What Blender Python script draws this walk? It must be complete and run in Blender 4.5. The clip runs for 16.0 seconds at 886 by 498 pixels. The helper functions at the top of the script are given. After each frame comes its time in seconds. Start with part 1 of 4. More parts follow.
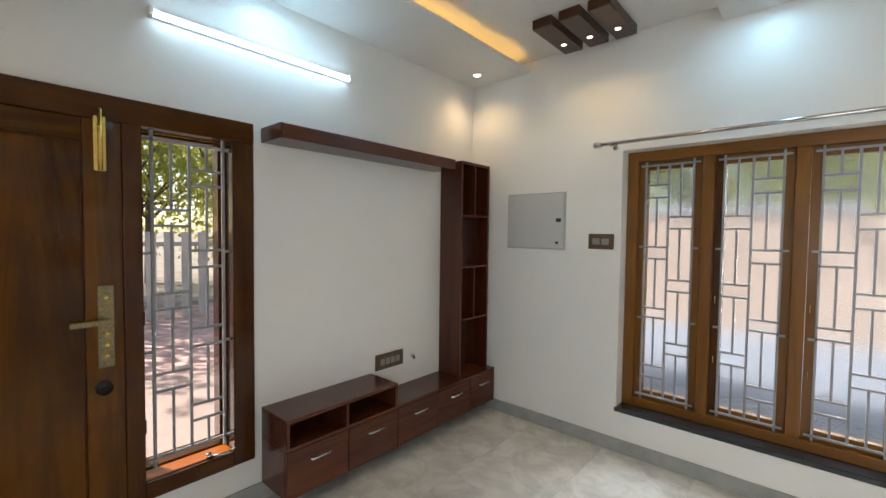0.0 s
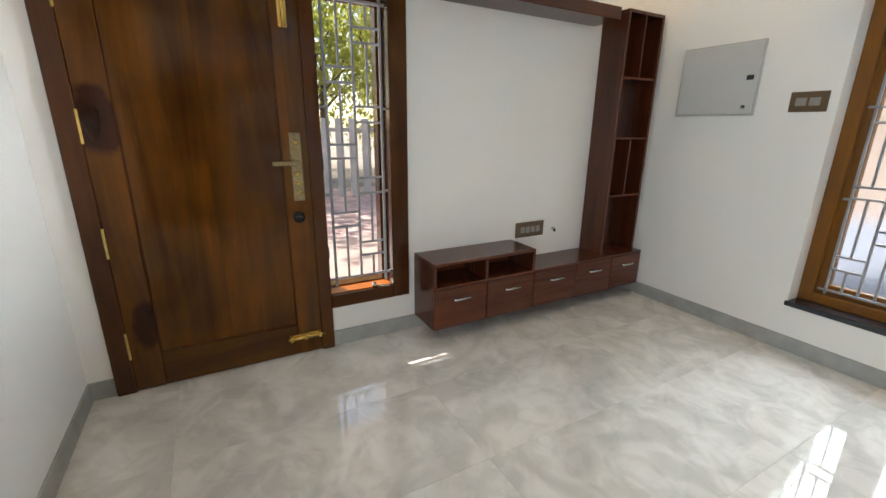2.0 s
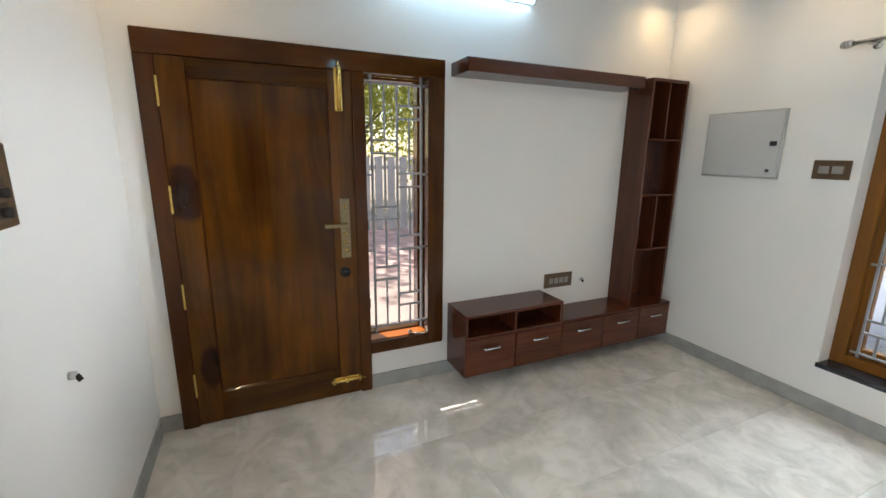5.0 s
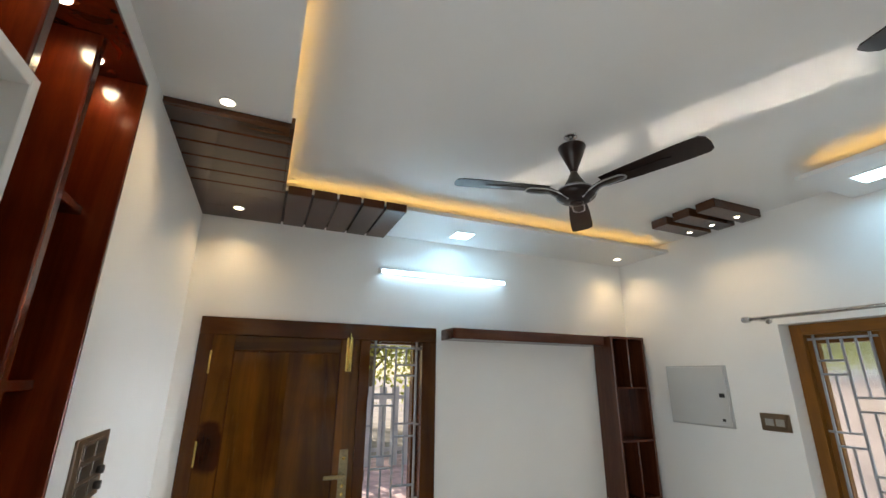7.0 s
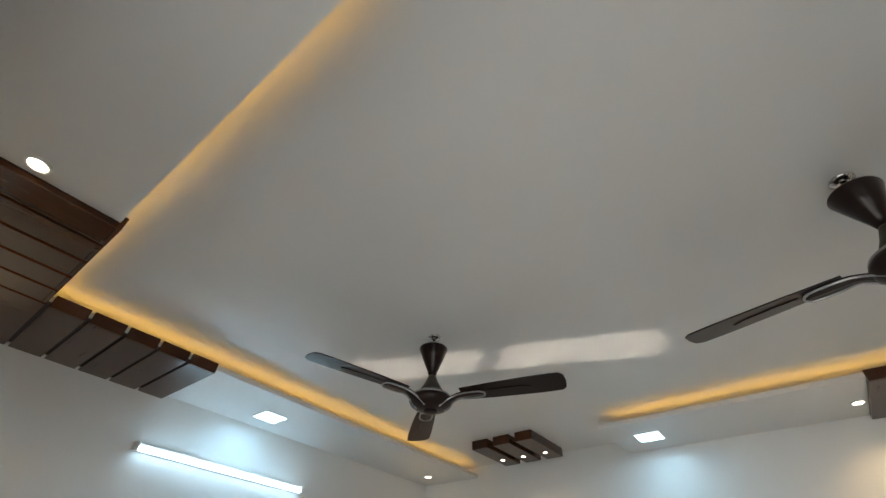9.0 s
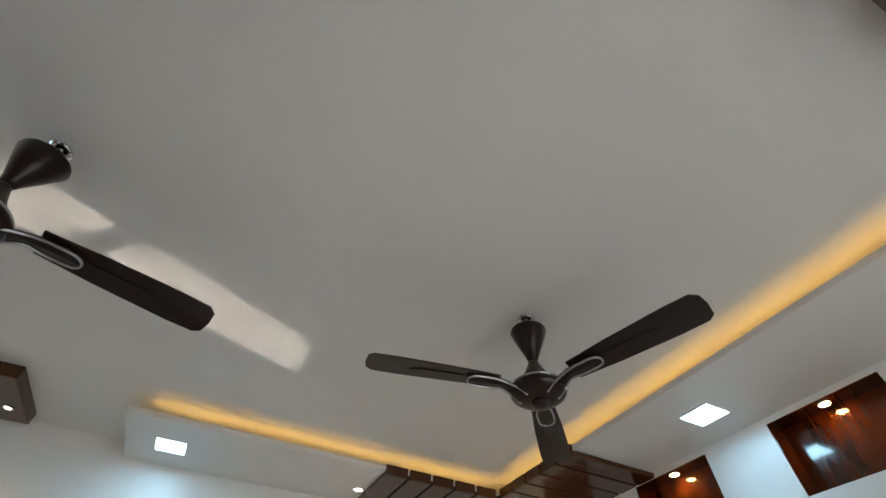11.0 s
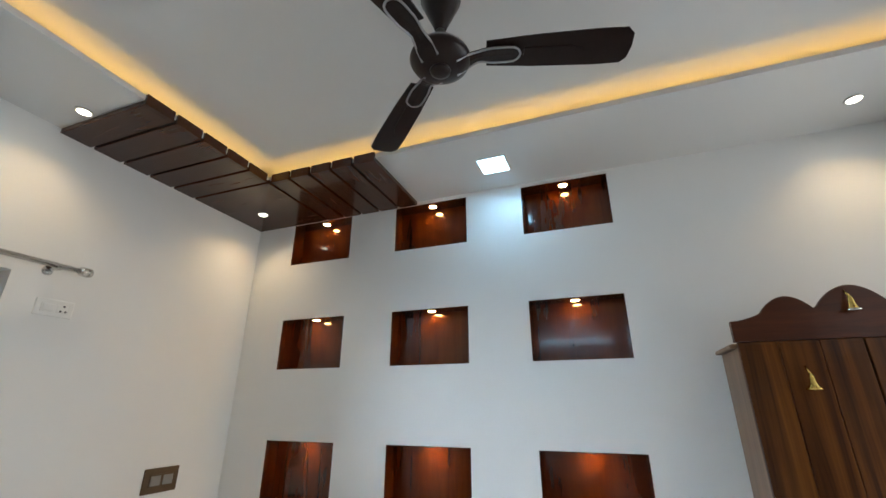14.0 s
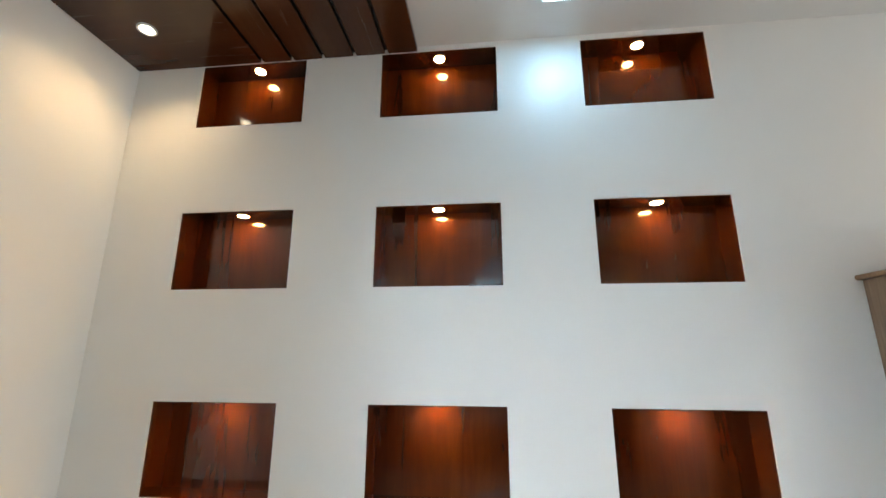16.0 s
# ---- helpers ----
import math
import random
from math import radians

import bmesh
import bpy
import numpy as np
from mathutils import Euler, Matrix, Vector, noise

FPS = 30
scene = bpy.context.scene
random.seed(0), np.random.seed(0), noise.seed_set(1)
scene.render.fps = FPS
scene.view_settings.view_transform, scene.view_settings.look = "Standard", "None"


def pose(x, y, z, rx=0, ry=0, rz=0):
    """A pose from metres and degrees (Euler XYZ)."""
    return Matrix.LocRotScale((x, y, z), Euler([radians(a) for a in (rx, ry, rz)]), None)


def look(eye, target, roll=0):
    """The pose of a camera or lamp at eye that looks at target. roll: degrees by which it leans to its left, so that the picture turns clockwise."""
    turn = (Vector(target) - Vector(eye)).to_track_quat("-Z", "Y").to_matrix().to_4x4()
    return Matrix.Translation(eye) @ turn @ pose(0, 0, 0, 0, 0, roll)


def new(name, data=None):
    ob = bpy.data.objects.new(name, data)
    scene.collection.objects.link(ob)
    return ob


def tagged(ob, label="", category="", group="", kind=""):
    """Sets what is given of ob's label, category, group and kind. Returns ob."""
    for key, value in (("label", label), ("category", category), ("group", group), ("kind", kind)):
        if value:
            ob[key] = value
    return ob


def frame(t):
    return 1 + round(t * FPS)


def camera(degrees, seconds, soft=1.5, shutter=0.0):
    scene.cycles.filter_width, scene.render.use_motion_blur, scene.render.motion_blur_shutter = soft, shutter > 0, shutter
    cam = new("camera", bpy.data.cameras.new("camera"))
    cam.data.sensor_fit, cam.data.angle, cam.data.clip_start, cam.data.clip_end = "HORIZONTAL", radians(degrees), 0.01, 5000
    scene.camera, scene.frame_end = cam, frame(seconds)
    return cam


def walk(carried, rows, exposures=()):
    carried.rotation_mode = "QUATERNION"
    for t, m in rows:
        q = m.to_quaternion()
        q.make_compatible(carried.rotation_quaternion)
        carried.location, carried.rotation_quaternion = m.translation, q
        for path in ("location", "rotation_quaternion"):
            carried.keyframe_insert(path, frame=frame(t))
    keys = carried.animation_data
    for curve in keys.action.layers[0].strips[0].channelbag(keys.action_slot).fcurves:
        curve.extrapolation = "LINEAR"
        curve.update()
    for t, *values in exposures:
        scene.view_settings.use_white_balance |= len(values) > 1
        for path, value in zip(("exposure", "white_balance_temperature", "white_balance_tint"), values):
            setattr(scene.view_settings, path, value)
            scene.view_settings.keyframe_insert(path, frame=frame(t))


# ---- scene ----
cam = camera(93.2, 16.0)
PATH = [
    (0, (2.427, 0.865, 1.598), (1.101, 2.36, 1.521), 0.7),
    (0.5, (2.499, 0.775, 1.556), (0.998, 2.092, 1.446), 0.9),
    (1, (2.601, 0.726, 1.53), (0.976, 1.872, 1.323), 0.9),
    (1.5, (2.629, 0.749, 1.469), (0.947, 1.766, 1.098), 0.8),
    (2, (2.494, 0.842, 1.377), (0.812, 1.769, 0.819), 0.7),
    (2.5, (2.276, 0.971, 1.338), (0.629, 1.84, 0.608), 0.9),
    (3, (2.239, 1.003, 1.371), (0.617, 1.824, 0.538), 0.9),
    (3.2, (2.266, 1.0, 1.366), (0.634, 1.805, 0.536), 0.8),
    (5.3, (2.715, 0.739, 1.65), (0.911, 1.539, 1.324), 0.6),
    (5.5, (2.771, 0.732, 1.671), (0.953, 1.529, 1.429), 0.5),
    (6, (2.987, 0.73, 1.769), (1.14, 1.497, 1.778), 0.4),
    (6.5, (3.128, 0.693, 1.802), (1.297, 1.44, 2.099), 0.5),
    (7, (3.211, 0.661, 1.838), (1.444, 1.399, 2.415), 0.6),
    (7.5, (3.269, 0.642, 1.876), (1.613, 1.403, 2.7), 1.1),
    (8, (3.192, 0.6, 1.906), (1.712, 1.455, 2.944), 1.4),
    (8.5, (3.049, 0.56, 1.926), (1.802, 1.551, 3.136), 2.1),
    (9, (2.923, 0.568, 1.938), (1.975, 1.709, 3.279), 2.7),
    (9.5, (2.808, 0.681, 1.931), (2.218, 1.918, 3.388), 3.0),
    (10, (2.708, 0.786, 1.936), (2.482, 2.051, 3.468), 2.9),
    (10.2, (2.673, 0.83, 1.936), (2.607, 2.094, 3.492), 2.7),
    (12.3, (2.177, 1.027, 1.711), (3.411, 1.738, 3.115), -0.7),
    (12.5, (2.149, 1.05, 1.687), (3.466, 1.758, 3.015), -0.4),
    (13, (2.106, 1.219, 1.659), (3.617, 1.93, 2.759), -0.1),
    (13.5, (2.136, 1.397, 1.64), (3.791, 2.105, 2.511), 0.1),
    (14, (2.379, 1.591, 1.647), (4.132, 2.255, 2.344), 0.1),
    (14.5, (2.637, 1.825, 1.675), (4.45, 2.42, 2.274), 0.3),
    (15, (2.864, 2.102, 1.679), (4.723, 2.597, 2.226), 0.4),
    (15.5, (3.061, 2.26, 1.654), (4.959, 2.626, 2.168), 0.3),
    (16, (3.129, 2.376, 1.628), (5.062, 2.582, 2.097), 0.1),
]
EXPOSURES = [(0, 0.92, 6700, 10), (1.5, 1.22, 6650, 10), (2.5, 1.25, 6550, 10), (3.2, 1.25, 6500, 10), (5.5, 1.15, 6500, 10), (7, 0.96, 6500, 10), (8, 0.76, 6500, 10), (9, 0.52, 6650, 10), (10.2, 0.5, 6650, 10), (12.5, 0.58, 6250, 10), (13.5, 0.66, 6120, 9.5), (14.5, 0.72, 6100, 9.5), (15, 0.82, 6150, 10), (16, 1.03, 6500, 10)]
walk(cam, [(t, look(eye, target, roll)) for t, eye, target, roll in PATH], EXPOSURES)

# ---------------------------------------------------------------- world, sun, exposure
SUN_FROM = Vector((-1.0, -0.50, 0.90)).normalized()
world = bpy.data.worlds.new("world")
scene.world = world
world.use_nodes = True
wn = world.node_tree.nodes
sky = wn.new("ShaderNodeTexSky")
sky.sky_type, sky.sun_disc = "NISHITA", False
sky.sun_elevation = math.asin(SUN_FROM.z)
sky.sun_rotation = math.atan2(SUN_FROM.x, SUN_FROM.y)
wn["Background"].inputs[1].default_value = 0.12
world.node_tree.links.new(sky.outputs[0], wn["Background"].inputs[0])
sun_data = bpy.data.lights.new("sun", "SUN")
sun_data.energy, sun_data.angle, sun_data.color = 5.0, radians(0.5), (1.0, 0.95, 0.88)
sun = new("sun", sun_data)
sun.matrix_world = look(SUN_FROM * 30, (0, 0, 0))

COOL, WARM, AMBER = (0.50, 0.79, 1.0), (1.0, 0.70, 0.36), (1.0, 0.56, 0.13)
# added fill lamps: the unseen hall, then outside the north window
HALL_FILL_WATTS, SIDE_FILL_WATTS, DAY = 37.0, 33.0, (0.84, 0.94, 1.0)
NORTH_SKY_FILL_WATTS, SOUTH_WALL_FILL_WATTS, EAST_WALL_FILL_WATTS = 16.0, 5.0, 9.0
RECESS_WATTS = 1.2
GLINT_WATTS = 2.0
TUBE_GLOW, PANEL_WATTS, SPOT_WATTS, BEAM_WATTS, NICHE_GLOW, COVE_GLOW = 8.5, 1.0, 6.2, 2.5, 130.0, 5.5

# ---------------------------------------------------------------- materials


def shader(name):
    mat = bpy.data.materials.new(name)
    mat.use_nodes = True
    nodes, links = mat.node_tree.nodes, mat.node_tree.links
    return mat, nodes, links, nodes["Principled BSDF"]


def coords(nodes, links, scale, random_shift=0.0):
    tc = nodes.new("ShaderNodeTexCoord")
    mp = nodes.new("ShaderNodeMapping")
    mp.inputs["Scale"].default_value = scale
    links.new(tc.outputs["Object"], mp.inputs["Vector"])
    if random_shift:
        info = nodes.new("ShaderNodeObjectInfo")
        mul = nodes.new("ShaderNodeMath")
        mul.operation, mul.inputs[1].default_value = "MULTIPLY", random_shift
        links.new(info.outputs["Random"], mul.inputs[0])
        links.new(mul.outputs[0], mp.inputs["Location"])
    return mp.outputs["Vector"]


def noise_tex(nodes, links, vec, scale, detail=6.0, rough=0.55, distort=0.0):
    n = nodes.new("ShaderNodeTexNoise")
    n.inputs["Scale"].default_value = scale
    n.inputs["Detail"].default_value = detail
    n.inputs["Roughness"].default_value = rough
    n.inputs["Distortion"].default_value = distort
    links.new(vec, n.inputs["Vector"])
    return n.outputs["Fac"]


def ramp(nodes, links, fac, stops):
    r = nodes.new("ShaderNodeValToRGB")
    els = r.color_ramp.elements
    while len(els) < len(stops):
        els.new(0.5)
    for e, (at, col) in zip(els, stops):
        e.position, e.color = at, (*col, 1)
    links.new(fac, r.inputs[0])
    return r.outputs["Color"]


def mix(nodes, links, a, b, fac, mode="MIX"):
    m = nodes.new("ShaderNodeMix")
    m.data_type, m.blend_type = "RGBA", mode
    if isinstance(fac, float):
        m.inputs[0].default_value = fac
    else:
        links.new(fac, m.inputs[0])
    links.new(a, m.inputs[6])
    if isinstance(b, tuple):
        m.inputs[7].default_value = (*b, 1)
    else:
        links.new(b, m.inputs[7])
    return m.outputs[2]


def bump(nodes, links, bsdf, height, strength, dist):
    b = nodes.new("ShaderNodeBump")
    b.inputs["Strength"].default_value, b.inputs["Distance"].default_value = strength, dist
    links.new(height, b.inputs["Height"])
    links.new(b.outputs[0], bsdf.inputs["Normal"])


def map_range(nodes, links, fac, lo, hi):
    m = nodes.new("ShaderNodeMapRange")
    m.inputs["To Min"].default_value, m.inputs["To Max"].default_value = lo, hi
    links.new(fac, m.inputs["Value"])
    return m.outputs[0]


def wood(name, dark, light, axis, rough=0.3, coat=0.4, across=9.0, along=0.7, shift=0.0, knots=0.0, streaky=0.75, relief=0.05, spec=0.35, fineness=6.0):
    """Varnished timber with the grain along one axis."""
    mat, nodes, links, bsdf = shader(name)
    scale = [across] * 3
    scale["xyz".index(axis)] = along
    vec = coords(nodes, links, scale, shift)
    broad = noise_tex(nodes, links, vec, 1.0, 5.0, 0.6, 1.2)
    fine = noise_tex(nodes, links, vec, fineness, 8.0, 0.7, 0.4)
    col = ramp(nodes, links, broad, [(0.30, dark), (0.52, tuple(0.5 * (a + b) for a, b in zip(dark, light))), (0.72, light)])
    streak = ramp(nodes, links, fine, [(0.32, (0.60, 0.57, 0.55)), (0.58, (1, 1, 1))])
    col = mix(nodes, links, col, streak, streaky, "MULTIPLY")
    if knots:
        flat = coords(nodes, links, (1, 1, 1), shift)
        big = noise_tex(nodes, links, flat, 2.2, 3.0, 0.5, 0.6)
        dim = ramp(nodes, links, big, [(0.32, (0.42, 0.36, 0.34)), (0.55, (1, 1, 1))])
        col = mix(nodes, links, col, dim, knots, "MULTIPLY")
    links.new(col, bsdf.inputs["Base Color"])
    links.new(map_range(nodes, links, fine, rough * 0.7, rough * 1.4), bsdf.inputs["Roughness"])
    bsdf.inputs["Coat Weight"].default_value = coat
    bsdf.inputs["Coat Roughness"].default_value = 0.08
    bsdf.inputs["Specular IOR Level"].default_value = spec
    bump(nodes, links, bsdf, fine, relief, 0.003)
    return mat


def plain(name, colour, rough=0.5, metal=0.0, vary=0.1, scale=6.0, relief=0.0, relief_scale=120.0, coat=0.0):
    mat, nodes, links, bsdf = shader(name)
    vec = coords(nodes, links, (1, 1, 1))
    n = noise_tex(nodes, links, vec, scale, 5.0)
    lo, hi = tuple(c * (1 - vary) for c in colour), tuple(min(1, c * (1 + vary)) for c in colour)
    links.new(ramp(nodes, links, n, [(0.3, lo), (0.7, hi)]), bsdf.inputs["Base Color"])
    links.new(map_range(nodes, links, n, rough * 0.85, min(1.0, rough * 1.15)), bsdf.inputs["Roughness"])
    bsdf.inputs["Metallic"].default_value = metal
    bsdf.inputs["Coat Weight"].default_value = coat
    if relief:
        bump(nodes, links, bsdf, noise_tex(nodes, links, vec, relief_scale, 4.0), relief, 0.003)
    return mat


def glow(name, colour, strength):
    mat, nodes, links, bsdf = shader(name)
    bsdf.inputs["Base Color"].default_value = (0.8, 0.8, 0.8, 1)
    bsdf.inputs["Emission Color"].default_value = (*colour, 1)
    bsdf.inputs["Emission Strength"].default_value = strength
    return mat


def painted_wall(name, colour):
    """Emulsion on plaster: faint roller texture, broad trowel waves."""
    mat, nodes, links, bsdf = shader(name)
    vec = coords(nodes, links, (1, 1, 1))
    wide = noise_tex(nodes, links, vec, 1.3, 4.0)
    links.new(ramp(nodes, links, wide, [(0.3, tuple(0.965 * c for c in colour)), (0.7, colour)]), bsdf.inputs["Base Color"])
    bsdf.inputs["Roughness"].default_value = 0.33
    bsdf.inputs["Specular IOR Level"].default_value = 0.5
    fine = noise_tex(nodes, links, vec, 160.0, 3.0)
    mid = noise_tex(nodes, links, vec, 5.0, 2.0)
    add = nodes.new("ShaderNodeMath")
    add.operation = "MULTIPLY_ADD"
    add.inputs[1].default_value = 4.0
    links.new(mid, add.inputs[0])
    links.new(fine, add.inputs[2])
    bump(nodes, links, bsdf, add.outputs[0], 0.12, 0.0015)
    return mat


def marble_tile():
    mat, nodes, links, bsdf = shader("polished_grey_tile")
    vec = coords(nodes, links, (1, 1, 1), 13.0)
    cloud = noise_tex(nodes, links, vec, 2.8, 4.5, 0.52, 1.5)
    wisp = noise_tex(nodes, links, vec, 5.5, 3.5, 0.52, 1.8)
    col = ramp(nodes, links, cloud, [(0.34, (0.55, 0.545, 0.525)), (0.47, (0.61, 0.605, 0.58)), (0.53, (0.67, 0.66, 0.635)), (0.66, (0.73, 0.72, 0.695))])
    veil = ramp(nodes, links, wisp, [(0.43, (0.89, 0.89, 0.885)), (0.50, (0.97, 0.97, 0.97)), (0.60, (1, 1, 1))])
    links.new(mix(nodes, links, col, veil, 0.85, "MULTIPLY"), bsdf.inputs["Base Color"])
    links.new(map_range(nodes, links, wisp, 0.015, 0.045), bsdf.inputs["Roughness"])
    bsdf.inputs["IOR"].default_value = 2.1
    bump(nodes, links, bsdf, noise_tex(nodes, links, vec, 9.0, 2.0), 0.03, 0.002)
    return mat


def pressed_glass():
    """Clear glass with a pressed pattern that blurs what lies behind."""
    mat, nodes, links, bsdf = shader("pressed_glass")
    bsdf.inputs["Base Color"].default_value = (0.93, 0.96, 0.95, 1)
    bsdf.inputs["Transmission Weight"].default_value = 1.0
    bsdf.inputs["Roughness"].default_value = 0.22
    bsdf.inputs["IOR"].default_value = 1.3
    vec = coords(nodes, links, (1, 1, 1))
    v = nodes.new("ShaderNodeTexVoronoi")
    v.inputs["Scale"].default_value = 55.0
    links.new(vec, v.inputs["Vector"])
    bump(nodes, links, bsdf, v.outputs["Distance"], 0.5, 0.004)
    return mat


def leafy(name, lo, hi):
    mat, nodes, links, bsdf = shader(name)
    geo = nodes.new("ShaderNodeNewGeometry")
    links.new(ramp(nodes, links, geo.outputs["Random Per Island"], [(0.0, lo), (1.0, hi)]), bsdf.inputs["Base Color"])
    bsdf.inputs["Roughness"].default_value = 0.45
    thin = nodes.new("ShaderNodeBsdfTranslucent")
    thin.inputs["Color"].default_value = (*hi, 1)
    both = nodes.new("ShaderNodeMixShader")
    both.inputs[0].default_value = 0.5
    links.new(bsdf.outputs[0], both.inputs[1])
    links.new(thin.outputs[0], both.inputs[2])
    links.new(both.outputs[0], nodes["Material Output"].inputs["Surface"])
    return mat


def add_knots(mat, knots):
    """Dark heartwood patches in a board: (place across, height, half width, half height)."""
    nodes, links = mat.node_tree.nodes, mat.node_tree.links
    bsdf = nodes["Principled BSDF"]
    col = bsdf.inputs["Base Color"].links[0].from_socket
    tc = nodes.new("ShaderNodeTexCoord")
    wob = nodes.new("ShaderNodeTexNoise")
    wob.inputs["Scale"].default_value, wob.inputs["Detail"].default_value = 9.0, 4.0
    links.new(tc.outputs["Object"], wob.inputs["Vector"])
    for y, z, a, b in knots:
        mp = nodes.new("ShaderNodeMapping")
        mp.inputs["Location"].default_value = (0, -y / a, -z / b)
        mp.inputs["Scale"].default_value = (0, 1 / a, 1 / b)
        links.new(tc.outputs["Object"], mp.inputs["Vector"])
        dist = nodes.new("ShaderNodeVectorMath")
        dist.operation = "LENGTH"
        links.new(mp.outputs[0], dist.inputs[0])
        add = nodes.new("ShaderNodeMath")
        add.operation = "MULTIPLY_ADD"
        add.inputs[1].default_value = 0.9
        links.new(wob.outputs["Fac"], add.inputs[0])
        links.new(dist.outputs["Value"], add.inputs[2])
        scaled = nodes.new("ShaderNodeMath")
        scaled.operation, scaled.inputs[1].default_value = "MULTIPLY", 0.66
        links.new(add.outputs[0], scaled.inputs[0])
        dark = ramp(nodes, links, scaled.outputs[0], [(0.0, (0.20, 0.13, 0.12)), (0.84, (0.34, 0.22, 0.20)), (1.0, (1, 1, 1))])
        col = mix(nodes, links, col, dark, 1.0, "MULTIPLY")
    links.new(col, bsdf.inputs["Base Color"])
    return mat


WALL = painted_wall("white_wall_paint", (0.80, 0.80, 0.785))
CEIL = painted_wall("white_ceiling_paint", (0.70, 0.70, 0.69))
TILE = marble_tile()
GROUT = plain("tile_joint", (0.56, 0.56, 0.55), 0.7)
SKIRT = plain("grey_skirting_tile", (0.33, 0.34, 0.335), 0.12, vary=0.12, scale=9.0)
TEAK_Z = wood("varnished_teak_upright", (0.040, 0.0125, 0.001), (0.160, 0.054, 0.0035), "z", 0.24, 0.42, 5.0, 0.5, 7.0, 0.65, 0.25, 0.012, 0.10, 4.0)
TEAK_Y = wood("varnished_teak_level", (0.038, 0.0115, 0.001), (0.130, 0.046, 0.003), "y", 0.24, 0.42, 6.0, 0.5, 7.0, 0.6, 0.25, 0.012, 0.10, 4.0)
TEAK_KNOT = add_knots(wood("varnished_teak_knotted", (0.040, 0.0125, 0.001), (0.160, 0.054, 0.0035), "z", 0.24, 0.42, 5.0, 0.5, 7.0, 0.65, 0.25, 0.012, 0.10, 4.0), ((0.42, 1.39, 0.085, 0.17), (0.46, 0.37, 0.07, 0.15)))
# the sun's orange glow on the sill is put into this base colour
SUNLIT_SILL = wood("sunlit_orange_teak", (0.34, 0.085, 0.008), (0.52, 0.15, 0.012), "y", 0.3, 0.3, 10.0, 0.8, 5.0, 0.2, 0.3)
FRAME_Z = wood("teak_frame_upright", (0.036, 0.009, 0.001), (0.098, 0.029, 0.003), "z", 0.24, 0.45, 6.0, 0.6, 5.0, 0.4, 0.25, 0.012, 0.10, 4.0)
FRAME_Y = wood("teak_frame_level", (0.036, 0.009, 0.001), (0.098, 0.029, 0.003), "y", 0.24, 0.45, 6.0, 0.6, 5.0, 0.4, 0.25, 0.012, 0.10, 4.0)
WINDOW_Z = wood("honey_teak_upright", (0.15, 0.056, 0.005), (0.235, 0.094, 0.008), "z", 0.38, 0.08, 10.0, 0.7, 5.0, 0.2, 0.4)
WINDOW_X = wood("honey_teak_level", (0.15, 0.056, 0.005), (0.235, 0.094, 0.008), "x", 0.38, 0.08, 10.0, 0.7, 5.0, 0.2, 0.4)
UNIT_Y = wood("red_brown_laminate_level", (0.055, 0.012, 0.005), (0.115, 0.028, 0.011), "y", 0.22, 0.2, 14.0, 0.9, 3.0, 0.0, 0.4)
UNIT_Z = wood("red_brown_laminate_upright", (0.048, 0.012, 0.005), (0.100, 0.027, 0.011), "z", 0.22, 0.2, 14.0, 0.9, 3.0, 0.0, 0.4)
CEIL_WOOD_Y = wood("ceiling_laminate_y", (0.050, 0.017, 0.0065), (0.070, 0.025, 0.010), "y", 0.24, 0.35, 7.0, 0.5, 4.0, 0.0, 0.08, 0.006, 0.2)
CEIL_WOOD_X = wood("ceiling_laminate_x", (0.050, 0.017, 0.0065), (0.070, 0.025, 0.010), "x", 0.24, 0.35, 7.0, 0.5, 4.0, 0.0, 0.08, 0.006, 0.2)
NICHE_Z = wood("niche_veneer", (0.034, 0.0065, 0.001), (0.095, 0.021, 0.002), "z", 0.16, 0.85, 6.0, 0.5, 9.0, 0.55, 0.4, 0.06, 0.2)
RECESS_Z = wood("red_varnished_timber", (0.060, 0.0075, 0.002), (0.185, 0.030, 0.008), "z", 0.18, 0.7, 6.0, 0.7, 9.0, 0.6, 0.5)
SHRINE_Z = wood("striped_teak_door", (0.034, 0.009, 0.002), (0.200, 0.070, 0.012), "z", 0.36, 0.2, 13.0, 0.45, 5.0, 0.3, 0.75, 0.02, 0.15, 3.0)
SHRINE_Y = wood("carved_teak", (0.042, 0.009, 0.002), (0.095, 0.022, 0.005), "y", 0.3, 0.15, 10.0, 0.7, 5.0)
SHRINE_SIDE = wood("pale_brown_veneer", (0.20, 0.125, 0.075), (0.30, 0.20, 0.13), "z", 0.4, 0.1, 14.0, 0.7, 2.0)
GRANITE = plain("black_granite", (0.022, 0.024, 0.03), 0.15, vary=0.5, scale=160.0)
STEEL = plain("grey_painted_bar", (0.30, 0.31, 0.33), 0.4, 0.1, vary=0.06, scale=30.0)
CHROME = plain("polished_steel", (0.62, 0.61, 0.60), 0.16, 1.0, vary=0.05, scale=40.0)
BRASS = plain("polished_brass", (0.72, 0.50, 0.14), 0.25, 1.0, vary=0.12, scale=60.0)
OLD_BRASS = plain("antique_brass", (0.27, 0.22, 0.12), 0.36, 1.0, vary=0.3, scale=90.0, relief=0.3, relief_scale=260.0)
DARK_METAL = plain("dark_metal", (0.02, 0.018, 0.017), 0.35, 0.6, vary=0.2, scale=50.0)
BRONZE = plain("brown_switch_plate", (0.120, 0.078, 0.044), 0.3, 0.2, vary=0.06, scale=40.0)
KEY = plain("grey_switch_key", (0.27, 0.26, 0.245), 0.35, 0.1, vary=0.05, scale=40.0)
